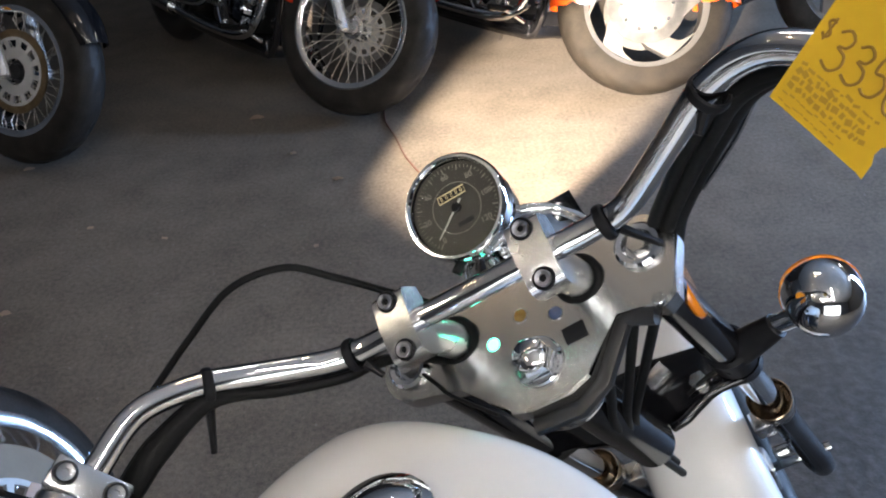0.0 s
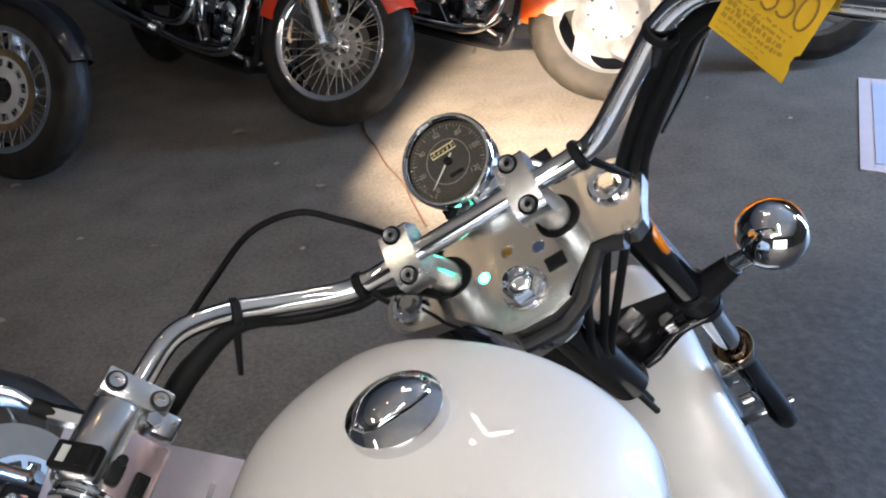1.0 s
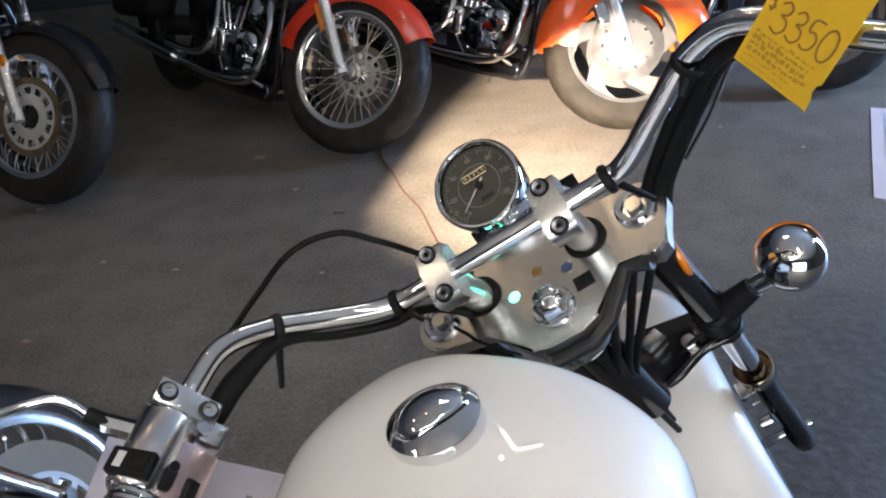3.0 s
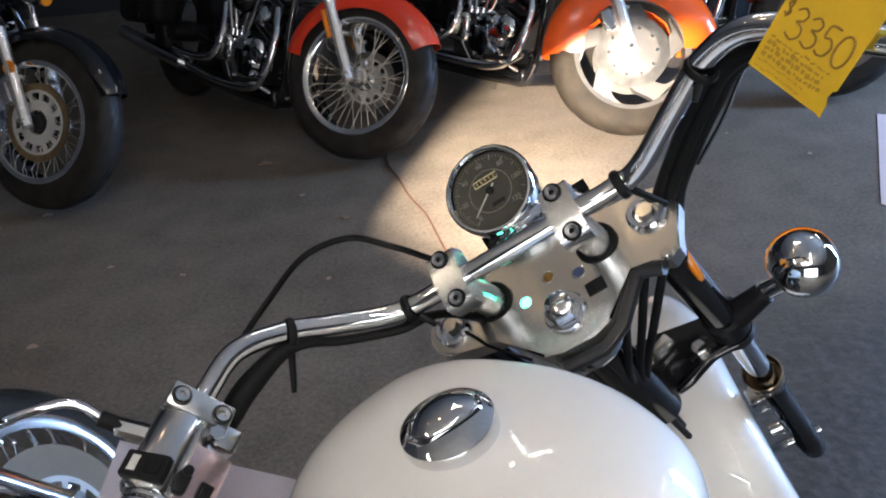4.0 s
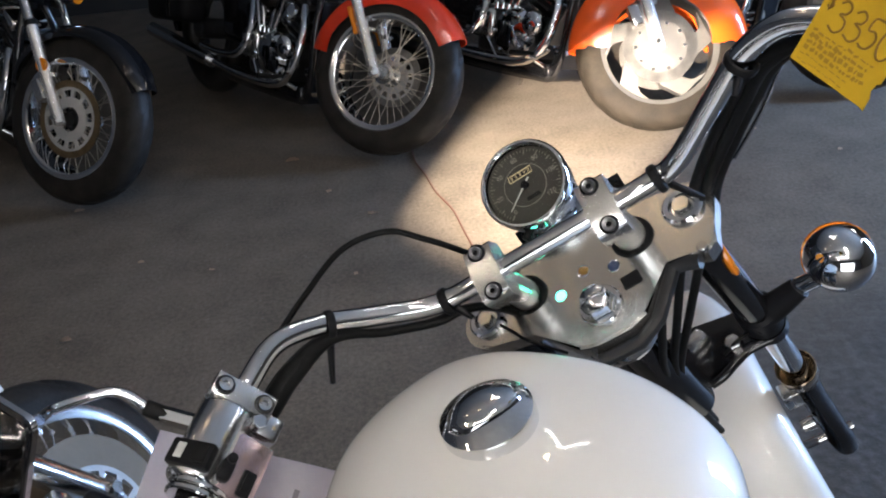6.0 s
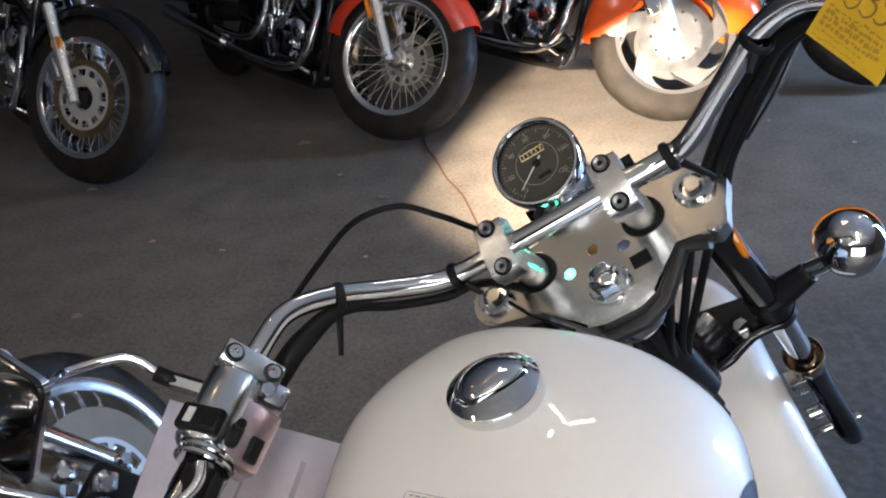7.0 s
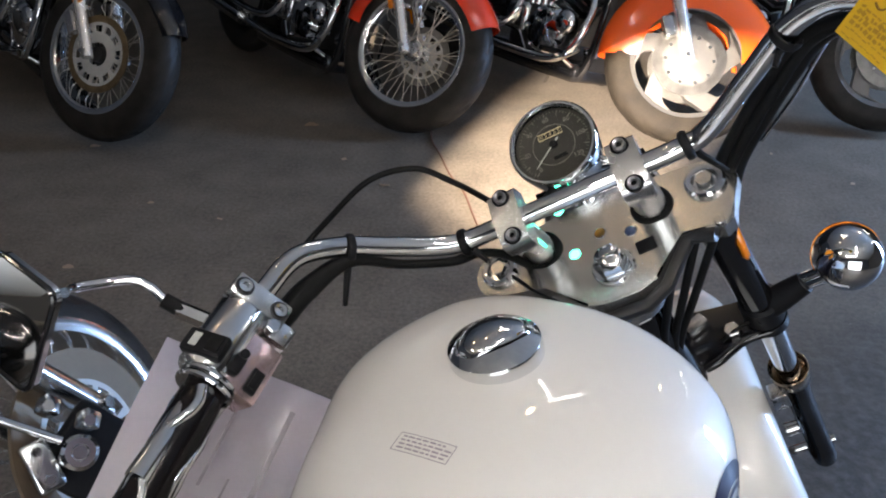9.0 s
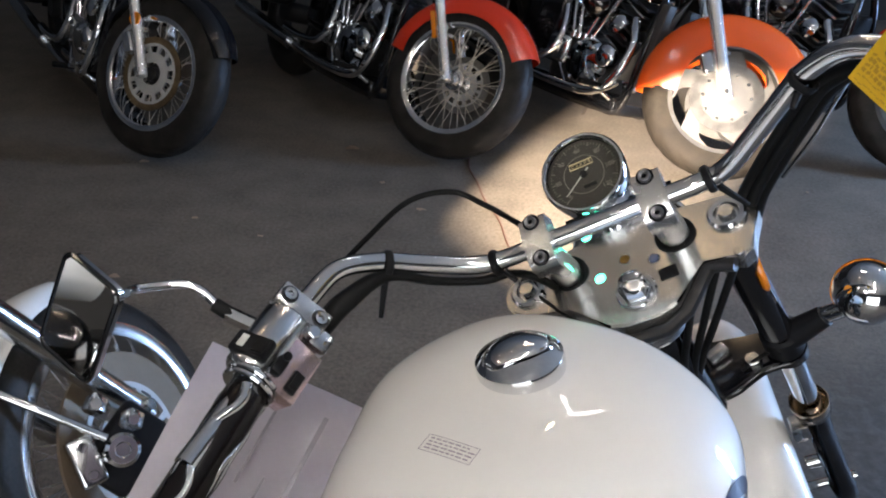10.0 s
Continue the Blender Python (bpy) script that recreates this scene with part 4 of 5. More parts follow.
sp("side_stand", tube(B(), [(-0.10, -0.45, -0.72), (-0.24, -0.50, -0.87)], 0.011, 12), CHROME, "side stand", m=F)

# warning sticker and round decal on the tank


def on_tank(x, y):
    """Place and normal of the tank's top at x, y in the frame's coordinates."""
    tree = on_tank.tree
    hit, normal, _, _ = tree.ray_cast(Vector((x, y, 0.3)) * UNIT, Vector((0, 0, -1)))
    return hit / UNIT, normal


from mathutils.bvhtree import BVHTree
bm_t = bmesh.new()
bm_t.from_mesh(tank_ob.data)
on_tank.tree = BVHTree.FromBMesh(bm_t)


def draped(bm, pts, lift, m=I4):
    """A thin sheet laid on the tank over a grid of (x, y) rows."""
    rows = []
    for line in pts:
        row = []
        for x, y in line:
            h, n = on_tank(x, y)
            row.append(bm.verts.new(h + n * lift))
        rows.append(row)
    for a, b in zip(rows, rows[1:]):
        for k in range(len(a) - 1):
            bm.faces.new((a[k], a[k + 1], b[k + 1], b[k]))
    return bm


ST_C, ST_T = (-0.015, -0.349), radians(3)


def st_xy(u, v):
    return (ST_C[0] + u * math.cos(ST_T) - v * math.sin(ST_T), ST_C[1] + u * math.sin(ST_T) + v * math.cos(ST_T))


sticker = sp("warning_sticker", draped(B(), [[st_xy(-0.028 + 0.056 * i / 8, -0.010 + 0.020 * j / 3) for i in range(9)] for j in range(4)], 0.0006), material("pale_sticker", (0.70, 0.68, 0.64), 0.4), "small pale warning sticker", tank_ob, m=F)
bars = B()
for j in range(4):
    u0 = -0.024
    random.seed(j + 3)
    while u0 < 0.020:
        wl = random.uniform(0.003, 0.008)
        v0 = 0.0065 - j * 0.0042
        draped(bars, [[st_xy(u0 + wl * i / 2, v0 + 0.0009 * jj) for i in range(3)] for jj in (-1, 1)], 0.0009)
        u0 += wl + 0.0016
sp("print", bars, GREYINK, "unreadable grey print", sticker, m=F)
edge = B()
for (ua, va, ub, vb) in ((-0.028, 0.010, 0.028, 0.010), (-0.028, -0.010, 0.028, -0.010), (-0.028, -0.010, -0.028, 0.010), (0.028, -0.010, 0.028, 0.010)):
    line = []
    for sgn in (-1, 1):
        if va == vb:
            line.append([st_xy(ua + (ub - ua) * i / 8, va + 0.0004 * sgn) for i in range(9)])
        else:
            line.append([st_xy(ua + 0.0004 * sgn, va + (vb - va) * i / 4) for i in range(5)])
    draped(edge, line, 0.0009)
sp("border", edge, GREYINK, "", sticker, m=F)



def on_flank(y, z):
    hit, normal, _, _ = on_tank.tree.ray_cast(Vector((0.4, y, z)) * UNIT, Vector((-1, 0, 0)))
    return hit / UNIT, normal


def flank_ring(r0, r1, lift):
    bm = B()
    n = 40
    a_, b_ = [], []
    for i in range(n):
        a = 2 * math.pi * i / n
        for rr_, row in ((r0, a_), (r1, b_)):
            h, nn = on_flank(-0.212 + 0.062 * rr_ * math.cos(a), -0.126 + 0.058 * rr_ * math.sin(a))
            row.append(bm.verts.new(h + nn * lift))
    for i in range(n):
        bm.faces.new((a_[i], a_[(i + 1) % n], b_[(i + 1) % n], b_[i]))
    return bm


badge = sp("tank_badge", flank_ring(0.74, 1.0, 0.0008), DECAL, "dark blue oval tank decal", tank_ob, m=F)
sp("badge_line", flank_ring(0.62, 0.69, 0.0008), DECAL, "", badge, m=F)
sp("badge_centre", flank_ring(0.02, 0.50, 0.0008), DECAL, "", badge, m=F)

# ---- yellow price card on the bar ----
tx, ty = Vector((0.4586, -0.8287, -0.3209)), Vector((0.6698, 0.0850, 0.7377))
tn = tx.cross(ty).normalized()
tn = (tn - ty * 0.45).normalized()
ty = tn.cross(tx)
TM = Matrix.Translation((0.264, 0.5046, 1.2660)) @ Matrix((tx, ty, tn)).transposed().to_4x4()
card = thing("price_card", TM, "yellow price card hung on the handlebar", "sign")
W, H = 0.076, 0.118
outl = [(0, 0), (W * 0.93, -0.001), (W, -0.002), (W * 0.99, 0.008), (W * 0.955, 0.013), (W * 0.965, 0.019), (W, 0.021), (W, H), (0, H)]
part("card", plate(B(), outl, -0.0005, 0.0005), YELLOW, card, m=TM)
THREE = [(0.05, 0.86), (0.28, 1.0), (0.50, 0.86), (0.42, 0.64), (0.20, 0.56), (0.50, 0.46), (0.56, 0.20), (0.32, 0.0), (0.0, 0.10)]
FIVE = [(0.56, 1.0), (0.14, 0.96), (0.10, 0.58), (0.36, 0.60), (0.54, 0.38), (0.42, 0.08), (0.18, 0.0), (0.0, 0.08)]
NOUGHT = [(0.30 + 0.30 * math.sin(k * 0.7), 0.5 + 0.5 * math.cos(k * 0.7)) for k in range(10)]
DOLLAR = [(0.46, 0.82), (0.24, 0.92), (0.08, 0.74), (0.30, 0.52), (0.46, 0.30), (0.26, 0.10), (0.04, 0.22)]
price = B()
for (x0, y0, tall), path in (((0.004, 0.046, 0.013), DOLLAR), ((0.0135, 0.0335, 0.025), THREE), ((0.0285, 0.034, 0.024), THREE), ((0.0425, 0.035, 0.024), FIVE), ((0.057, 0.034, 0.025), NOUGHT)):
    tube(price, [(x0 + u * tall * 0.86, y0 + v * tall, 0.0006) for u, v in path], 0.0010, 6, 5)
tube(price, [(0.0070, 0.0455, 0.0006), (0.0082, 0.0600, 0.0006)], 0.0008, 6, 2)
part("price", price, INK, card, "handwritten price in brown ink", m=TM)
random.seed(5)
for j, tall in enumerate((0.0022, 0.0042, 0.0048, 0.0040, 0.0014, 0.0012)):
    u0 = 0.005
    while u0 < W - 0.014 - (0.012 if j > 3 else 0):
        wl = random.uniform(0.0016, 0.0055)
        part("writing", box(B(), pose(u0 + wl / 2, 0.0285 - j * 0.0050 + random.uniform(-0.0008, 0.0008), 0.0006, 0, 0, random.uniform(-25, 25) if j < 4 else 0), wl, tall * random.uniform(0.5, 1.0), 0.0004), SMUDGE, card, m=TM)
        u0 += wl + random.uniform(0.0004, 0.0022)
for j in range(2):
    part("writing", box(B(), (W * 0.5, 0.092 + 0.010 * j, 0.001), W * 0.75, 0.004, 0.0004), INK, card, m=TM)
part("string", tube(B(), [TM @ Vector((W * 0.5, H - 0.004, 0.001)), TM @ Vector((W * 0.6, H + 0.01, -0.02)), S @ Vector((0.338, -0.055, 0.228))], 0.0009, 6), INK, card)

# ---- paper sheet beside the tank ----
pc = [Vector(p) for p in ((-0.427, 0.640, 0.800), (-0.215, 0.624, 0.722), (-0.300, 0.500, 0.655))]
px = (pc[1] - pc[0]).normalized()
py = (pc[1] - pc[2])
py = (py - px * py.dot(px)).normalized()
pn = px.cross(py)
PM = Matrix.Translation(pc[1]) @ Matrix((px, py, pn)).transposed().to_4x4()
sheet = thing("paper_sheet", PM, "lilac-white printed sheet in a plastic sleeve beside the tank", "paper")
sb = B()
gr = []
for j in range(9):
    gr.append([sb.verts.new((-0.235 * i / 8, -0.29 * j / 8, 0.004 * math.sin(i * 0.8) + 0.005 * math.sin(j * 0.7))) for i in range(9)])
for a, b in zip(gr, gr[1:]):
    for i in range(8):
        sb.faces.new((a[i], a[i + 1], b[i + 1], b[i]))
bmesh.ops.solidify(sb, geom=sb.faces[:], thickness=0.0012)
part("sheet", sb, PAPER, sheet, m=PM)
for x0, y0, w_, h_ in ((-0.05, -0.12, 0.007, 0.17), (-0.115, -0.10, 0.004, 0.12), (-0.09, -0.19, 0.003, 0.10), (-0.15, -0.17, 0.0025, 0.14)):
    part("print_line", box(B(), pose(x0, y0, 0.0095, 0, 0, -4), w_, h_, 0.0005), GREYINK, sheet, m=PM)

# ---- parked motorcycles behind ----


def tyre_mesh(X, R, rim, wide, turns=96):
    """A tyre round z of X with slanted grooves across its tread."""
    bm = B()
    h, n = wide / 2, 20
    rings_ = []
    for j in range(turns):
        a = 2 * math.pi * j / turns
        row = []
        for k in range(n + 1):
            q = math.pi * k / n
            r_ = rim - 0.004 + (R - rim) * math.sin(q) ** 0.75
            x_ = h * (1 - 0.10 * abs(math.cos(q)) ** 6) * math.cos(q)
            off = k - n // 2
            if 1 <= abs(off) <= 6 and (j + (abs(off) * 2) // 3) % 6 == 0:
                r_ -= 0.010
            if abs(off) == 1:
                r_ -= 0.003
            row.append(bm.verts.new(X @ Vector((r_ * math.cos(a), r_ * math.sin(a), x_))))
        rings_.append(row)
    for j in range(turns):
        a_, b_ = rings_[j], rings_[(j + 1) % turns]
        for k in range(n):
            bm.faces.new((a_[k], b_[k], b_[k + 1], a_[k + 1]))
        bm.faces.new((a_[0], a_[n], b_[n], b_[0]))
    return bm


def pierced_disc(dm, r0, ra, rb, r1, holes, half):
    """A flat ring with a row of holes through it."""
    bm = B()
    seg = holes * 6
    rad = (r0, ra, rb, r1)
    grid = []
    for z in (-half, half):
        grid.append([[bm.verts.new(dm @ Vector((r_ * math.cos(2 * math.pi * j / seg), r_ * math.sin(2 * math.pi * j / seg), z))) for j in range(seg)] for r_ in rad])
    hole = lambda j: j % 6 in (1, 2, 3, 4)
    for j in range(seg):
        n_ = (j + 1) % seg
        for k in range(3):
            if k == 1 and hole(j):
                continue
            for g in grid:
                bm.faces.new((g[k][j], g[k][n_], g[k + 1][n_], g[k + 1][j]))
        for k in (0, 3):
            bm.faces.new((grid[0][k][j], grid[0][k][n_], grid[1][k][n_], grid[1][k][j]))
        if hole(j):
            for k in (1, 2):
                bm.faces.new((grid[0][k][j], grid[0][k][n_], grid[1][k][n_], grid[1][k][j]))
        if hole(j) != hole((j - 1) % seg):
            bm.faces.new((grid[0][1][j], grid[0][2][j], grid[1][2][j], grid[1][1][j]))
    return bm


def spoked_wheel(put, c, R, rim, wide, disc=True, disc_side=1, big_disc=False, r1=None, carrier_r=None, disc_mat=None, holes=12, rim_mat=None, spoke_mat=None, nipple=0.0036):
    """put(name, bm, mat, label, parent): c the axle; the axle lies along x."""
    X = Matrix.Translation(c) @ Matrix.Rotation(radians(90), 4, "Y")
    h = wide / 2
    tyre = tyre_mesh(X, R, rim, wide)
    w = put("wheel", tyre, TYRE, "black tyre")
    side_a = [(rim + 0.008, 0.86 * h), (rim + 0.006, 0.97 * h), (rim - 0.006, 0.985 * h), (rim - 0.020, 0.88 * h), (rim - 0.026, 0.30 * h)]
    lathe_rim = side_a + [(rim - 0.028, 0)] + [(r_, -x_) for r_, x_ in side_a[::-1]] + [(rim - 0.012, 0)]
    put("rim", lathe(B(), lathe_rim, X, 64, True), rim_mat, "chrome rim", w)
    hub = B()
    lathe(hub, [(0, -0.07), (0.03, -0.07), (0.034, -0.05), (0.048, -0.046), (0.048, -0.036), (0.026, -0.028), (0.026, 0.028), (0.048, 0.036), (0.048, 0.046), (0.034, 0.05), (0.03, 0.07), (0, 0.07)], X, 32)
    put("hub", hub, ENGINE if big_disc else CHROME_WORN, "", w)
    for k in range(44):
        a = 2 * math.pi * k / 44
        side = (-1) ** k
        b = a + 0.55 * (1 if (k // 2) % 2 else -1)
        v = Vector(c)
        p0 = v + Vector((0.041 * side, 0.046 * math.cos(a), 0.046 * math.sin(a)))
        p1 = v + Vector((0.006 * side, (rim - 0.02) * math.cos(b), (rim - 0.02) * math.sin(b)))
        sb_ = cyl(B(), p0, p1, 0.0018, seg=5)
        cyl(sb_, p1 + (p0 - p1) * 0.06, p1, nipple, seg=6)
        put("spoke", sb_, spoke_mat or BEIGE, "", w)
    if disc:
        dm = Matrix.Translation(Vector(c) + Vector((0.062 * disc_side, 0, 0))) @ Matrix.Rotation(radians(90), 4, "Y")
        r1 = r1 or (0.172 if big_disc else 0.135)
        rc = carrier_r or r1 - 0.030
        put("brake_disc", lathe(B(), [(rc - 0.004, -0.003), (r1, -0.003), (r1, 0.003), (rc - 0.004, 0.003)], dm, 48, True), disc_mat, "brake disc", w)
        put("disc_carrier", pierced_disc(dm, 0.052 if big_disc else 0.040, rc * 0.70, rc * 0.91, rc, holes, 0.0045), PLATE, "pale disc carrier with a ring of holes", w)
    return w


def mag_wheel(put, c, R, rim, wide, mat, tyre_mat):
    X = Matrix.Translation(c) @ Matrix.Rotation(radians(90), 4, "Y")
    h = wide / 2
    w = put("wheel", tyre_mesh(X, R, rim, wide), tyre_mat, "black tyre with worn tread")
    put("rim", lathe(B(), [(rim + 0.006, -h * 0.78), (rim + 0.004, -h * 0.80), (rim - 0.028, -h * 0.55), (rim - 0.030, 0), (rim - 0.028, h * 0.55), (rim + 0.004, h * 0.80), (rim + 0.006, h * 0.78), (rim - 0.012, 0)], X, 64, True), mat, "cast alloy rim", w)
    put("hub", lathe(B(), [(0, -0.07), (0.035, -0.07), (0.05, -0.05), (0.055, 0), (0.05, 0.05), (0.035, 0.07), (0, 0.07)], X, 32), mat, "", w)
    for k in range(5):
        b = B()
        a = 2 * math.pi * k / 5 + 0.35
        pts = []
        for r_, off, hw_ in ((0.045, 0.0, 0.60), (0.11, 0.10, 0.46), (0.16, 0.28, 0.28), (0.20, 0.48, 0.22), (rim - 0.024, 0.72, 0.34)):
            pts.append((r_, a + off, hw_))
        out = [(r_ * math.cos(q - hh_), r_ * math.sin(q - hh_)) for r_, q, hh_ in pts] + [(r_ * math.cos(q + hh_), r_ * math.sin(q + hh_)) for r_, q, hh_ in pts[::-1]]
        plate(b, out, -0.018, 0.030, X, bevel=0.006)
        put("mag_spoke", b, mat, "curved cast spoke", w)
    for side in (1, -1):
        dm = Matrix.Translation(Vector(c) + Vector((0.066 * side, 0, 0))) @ Matrix.Rotation(radians(90), 4, "Y")
        put("brake_disc", lathe(B(), [(0.112, -0.0025), (0.158, -0.0025), (0.158, 0.0025), (0.112, 0.0025)], dm, 48, True), DISC, "brake disc", w)
        put("disc_carrier", lathe(B(), [(0.03, -0.012), (0.060, -0.012), (0.080, -0.004), (0.113, -0.004), (0.113, 0.004), (0.080, 0.004), (0.060, 0.012), (0.03, 0.012)], dm, 40, True), CAST, "", w)
        for k in range(10):
            a = 2 * math.pi * k / 10
            put("disc_bolt", cyl(B(), dm @ Vector((0.104 * math.cos(a), 0.104 * math.sin(a), 0.002 * side)), dm @ Vector((0.104 * math.cos(a), 0.104 * math.sin(a), 0.009 * side)), 0.0075, seg=8), CHROME_WORN, "", w)
    return w


def cruiser(axle, bearing, label, fender_mat, tank_mat, mag=None, big_disc=False, reflector=True, R=0.34, rim=0.262, wide=0.125, lean=10.0, rake=31.0, full=True, caliper=False, fender_arc=(18, 172), steer=30.0, height=None, disc_r=None, signals=False, carrier_r=None, disc_mat=None, skirt=0.055, fender_gap=0.030, fender_half=0.62, holes=12, fork_shift=(0, 0, 0), rim_mat=None, fork_mat=None, radiator=False, tyre_mat=None, tank_lift=0.0, rear_mat=None, spoke_mat=None):
    """A parked cruiser; local x to its right, y ahead, z up, its front axle over the origin."""
    base = Matrix.Translation((axle[0], axle[1], 0)) @ Matrix.Rotation(radians(-bearing), 4, "Z")
    t = thing("motorcycle", base, label, "motorcycle", group="parked motorcycles")
    LM = base @ Matrix.Translation((0, 0, 0)) @ Matrix.Rotation(radians(-lean), 4, "Y")

    def put(name, bm, mat, lab="", parent=None):
        return part(name, bm, mat, parent or t, lab, LM)

    c = Vector((0, 0, height or R * math.cos(radians(lean + 10)) + 0.01))
    up = Vector((0, -math.sin(radians(rake)), math.cos(radians(rake))))
    body_pose = LM
    # the front end is turned about the fork's axis
    LM = LM @ Matrix.Translation(c) @ Matrix.Rotation(radians(steer), 4, up) @ Matrix.Translation(-c)
    if mag:
        mag_wheel(put, c, R, rim, wide, mag, tyre_mat or TYRE)
    else:
        spoked_wheel(put, c, R, rim, wide, True, 1 if big_disc else -1, big_disc, disc_r, carrier_r, disc_mat or (RUST if big_disc else DISC), holes, rim_mat or CHROME, spoke_mat, 0.0052 if spoke_mat else 0.0036)
    fork_r = 0.031 if mag else 0.0255
    back = Vector((0, -0.045, 0.0))
    for x in (-0.105, 0.105):
        o = c + Vector((x, 0, 0)) + back * 0.4 + Vector(fork_shift)
        leg = put("fork_leg", cyl(B(), o - up * 0.03, o + up * 0.42, fork_r, fork_r - 0.001, 24, bevel=0.004), fork_mat or SATIN, "silver fork slider")
        put("stanchion", cyl(B(), o + up * 0.42, o + up * 0.78, 0.0195, seg=20), CHROME, "", leg)
        put("seal", cyl(B(), o + up * 0.405, o + up * 0.43, 0.029, seg=24, bevel=0.003), RUBBER if not mag else CHROME, "", leg)
        put("fender_bracket", box(B(), Matrix.Translation(o + up * 0.20 + Vector((-0.02 if x > 0 else 0.02, 0.025, 0))), 0.02, 0.06, 0.018, 0.003), CHROME_WORN, "", leg)
        if reflector:
            rm = Matrix.Translation(o + up * 0.22 + Vector((0.016 if x > 0 else -0.016, -0.040, 0.0))) @ Matrix.Rotation(radians(rake), 4, "X")
            put("reflector", box(B(), rm, 0.014, 0.022, 0.13, 0.006), AMBER, "long amber reflector", leg)
        put("axle_nut", cyl(B(), o - up * 0.0 + Vector((0.022 if x > 0 else -0.022, 0, 0)), o + Vector((0.036 if x > 0 else -0.036, 0, 0)), 0.013, seg=6), CHROME_WORN, "", leg)
    if signals:
        for x in (-0.17, 0.17):
            o = c + up * 0.60 + Vector((x, 0.02, 0))
            sg = put("turn_signal", lathe(B(), [(0, -0.035), (0.02, -0.032), (0.03, -0.015), (0.032, 0.0), (0.030, 0.004)], Matrix.Translation(o) @ Matrix.Rotation(radians(-90), 4, "X"), 24), CHROME, "chrome turn signal")
            put("lens", lathe(B(), [(0.030, 0.003), (0.028, 0.012), (0.012, 0.018), (0, 0.019)], Matrix.Translation(o) @ Matrix.Rotation(radians(-90), 4, "X"), 24), AMBER, "amber lens", sg)
            put("stalk", cyl(B(), o, o + Vector((-0.07 if x > 0 else 0.07, 0, 0)), 0.009, seg=12), CHROME, "", sg)
        put("side_reflector", cyl(B(), c + Vector((0.115, -0.13, 0.20)), c + Vector((0.127, -0.13, 0.20)), 0.030, seg=24, bevel=0.003), AMBER, "round amber reflector")
        put("reflector_stay", tube(B(), [c + Vector((0.112, -0.13, 0.20)), c + Vector((0.105, -0.10, 0.17)), c + Vector((0.10, -0.085, 0.15))], 0.006, 8), BLACK)
    if caliper:
        cal = B()
        box(cal, Matrix.Translation(c + Vector((0.10, -0.14, 0.09))) @ Matrix.Rotation(radians(35), 4, "X"), 0.040, 0.055, 0.10, 0.012, 3)
        cm_ = put("caliper", cal, POLISHED, "polished brake caliper")
    put("fender", fender_mesh(Matrix.Translation(c), R + fender_gap, wide * fender_half, *fender_arc, drop=skirt), fender_mat, "front fender")
    head = c + up * 0.80 + Vector((0, -0.02, 0))
    put("lower_bridge", box(B(), Matrix.Translation(c + up * 0.56 + Vector((0, -0.02, 0))) @ Matrix.Rotation(radians(rake), 4, "X"), 0.26, 0.08, 0.035, 0.01), BLACK)
    put("upper_bridge", box(B(), Matrix.Translation(head) @ Matrix.Rotation(radians(rake), 4, "X"), 0.26, 0.08, 0.03, 0.01), POLISHED)
    put("headlight", lathe(B(), [(0, -0.10), (0.05, -0.085), (0.08, -0.03), (0.088, 0.0), (0.083, 0.004), (0.0, 0.012)], Matrix.Translation(c + up * 0.66 + Vector((0, 0.12, 0))) @ Matrix.Rotation(radians(-90), 4, "X"), 32), CHROME, "chrome headlight")
    put("handlebar", tube(B(), [head + Vector(p) for p in ((-0.40, -0.30, 0.10), (-0.36, -0.16, 0.14), (-0.22, -0.02, 0.12), (-0.08, 0, 0.07), (0.08, 0, 0.07), (0.22, -0.02, 0.12), (0.36, -0.16, 0.14), (0.40, -0.30, 0.10))], 0.0125, 14), CHROME, "chrome handlebar")
    # frame, engine, exhaust
    LM = body_pose
    for x in (-0.11, 0.11):
        put("down_tube", tube(B(), [(x * 0.2, -0.45, 0.86), (x, -0.42, 0.55), (x, -0.46, 0.20), (x, -0.62, 0.15), (x, -1.15, 0.15)], 0.019, 12), BLACK, "black frame tube")
    if radiator:
        put("radiator", box(B(), Matrix.Translation((0, -0.40, 0.50)) @ Matrix.Rotation(radians(-6), 4, "X"), 0.24, 0.05, 0.40, 0.008), RADIATOR, "dark grey radiator")
    eng_ = put("engine", box(B(), (0, -0.80, 0.33), 0.30, 0.40, 0.26, 0.06, 3), ENGINE, "dark engine block")
    put("engine_cover", lathe(B(), [(0, 0.045), (0.06, 0.042), (0.105, 0.030), (0.125, 0.0), (0.12, -0.02)], Matrix.Translation((0.155, -0.72, 0.34)) @ Matrix.Rotation(radians(90), 4, "Y"), 36), CHROME, "round chrome engine cover", eng_)
    put("engine_cover", box(B(), (0.155, -0.93, 0.37), 0.05, 0.16, 0.15, 0.03, 3), CHROME_WORN, "", eng_)
    for y0, tl in ((-0.66, 24), (-0.90, -22)):
        for k in range(8):
            q = 0.03 * k
            put("cooling_fin", box(B(), Matrix.Translation((0, y0 + q * math.sin(radians(tl)), 0.47 + q)) @ Matrix.Rotation(radians(-tl), 4, "X"), 0.21 - 0.004 * k, 0.17, 0.012, 0.003), ENGINE if k % 2 else CHROME_WORN, "", eng_)
        put("rocker_cover", box(B(), Matrix.Translation((0, y0 + 0.26 * math.sin(radians(tl)), 0.73)) @ Matrix.Rotation(radians(-tl), 4, "X"), 0.19, 0.13, 0.06, 0.02, 3), CHROME, "chrome rocker cover", eng_)
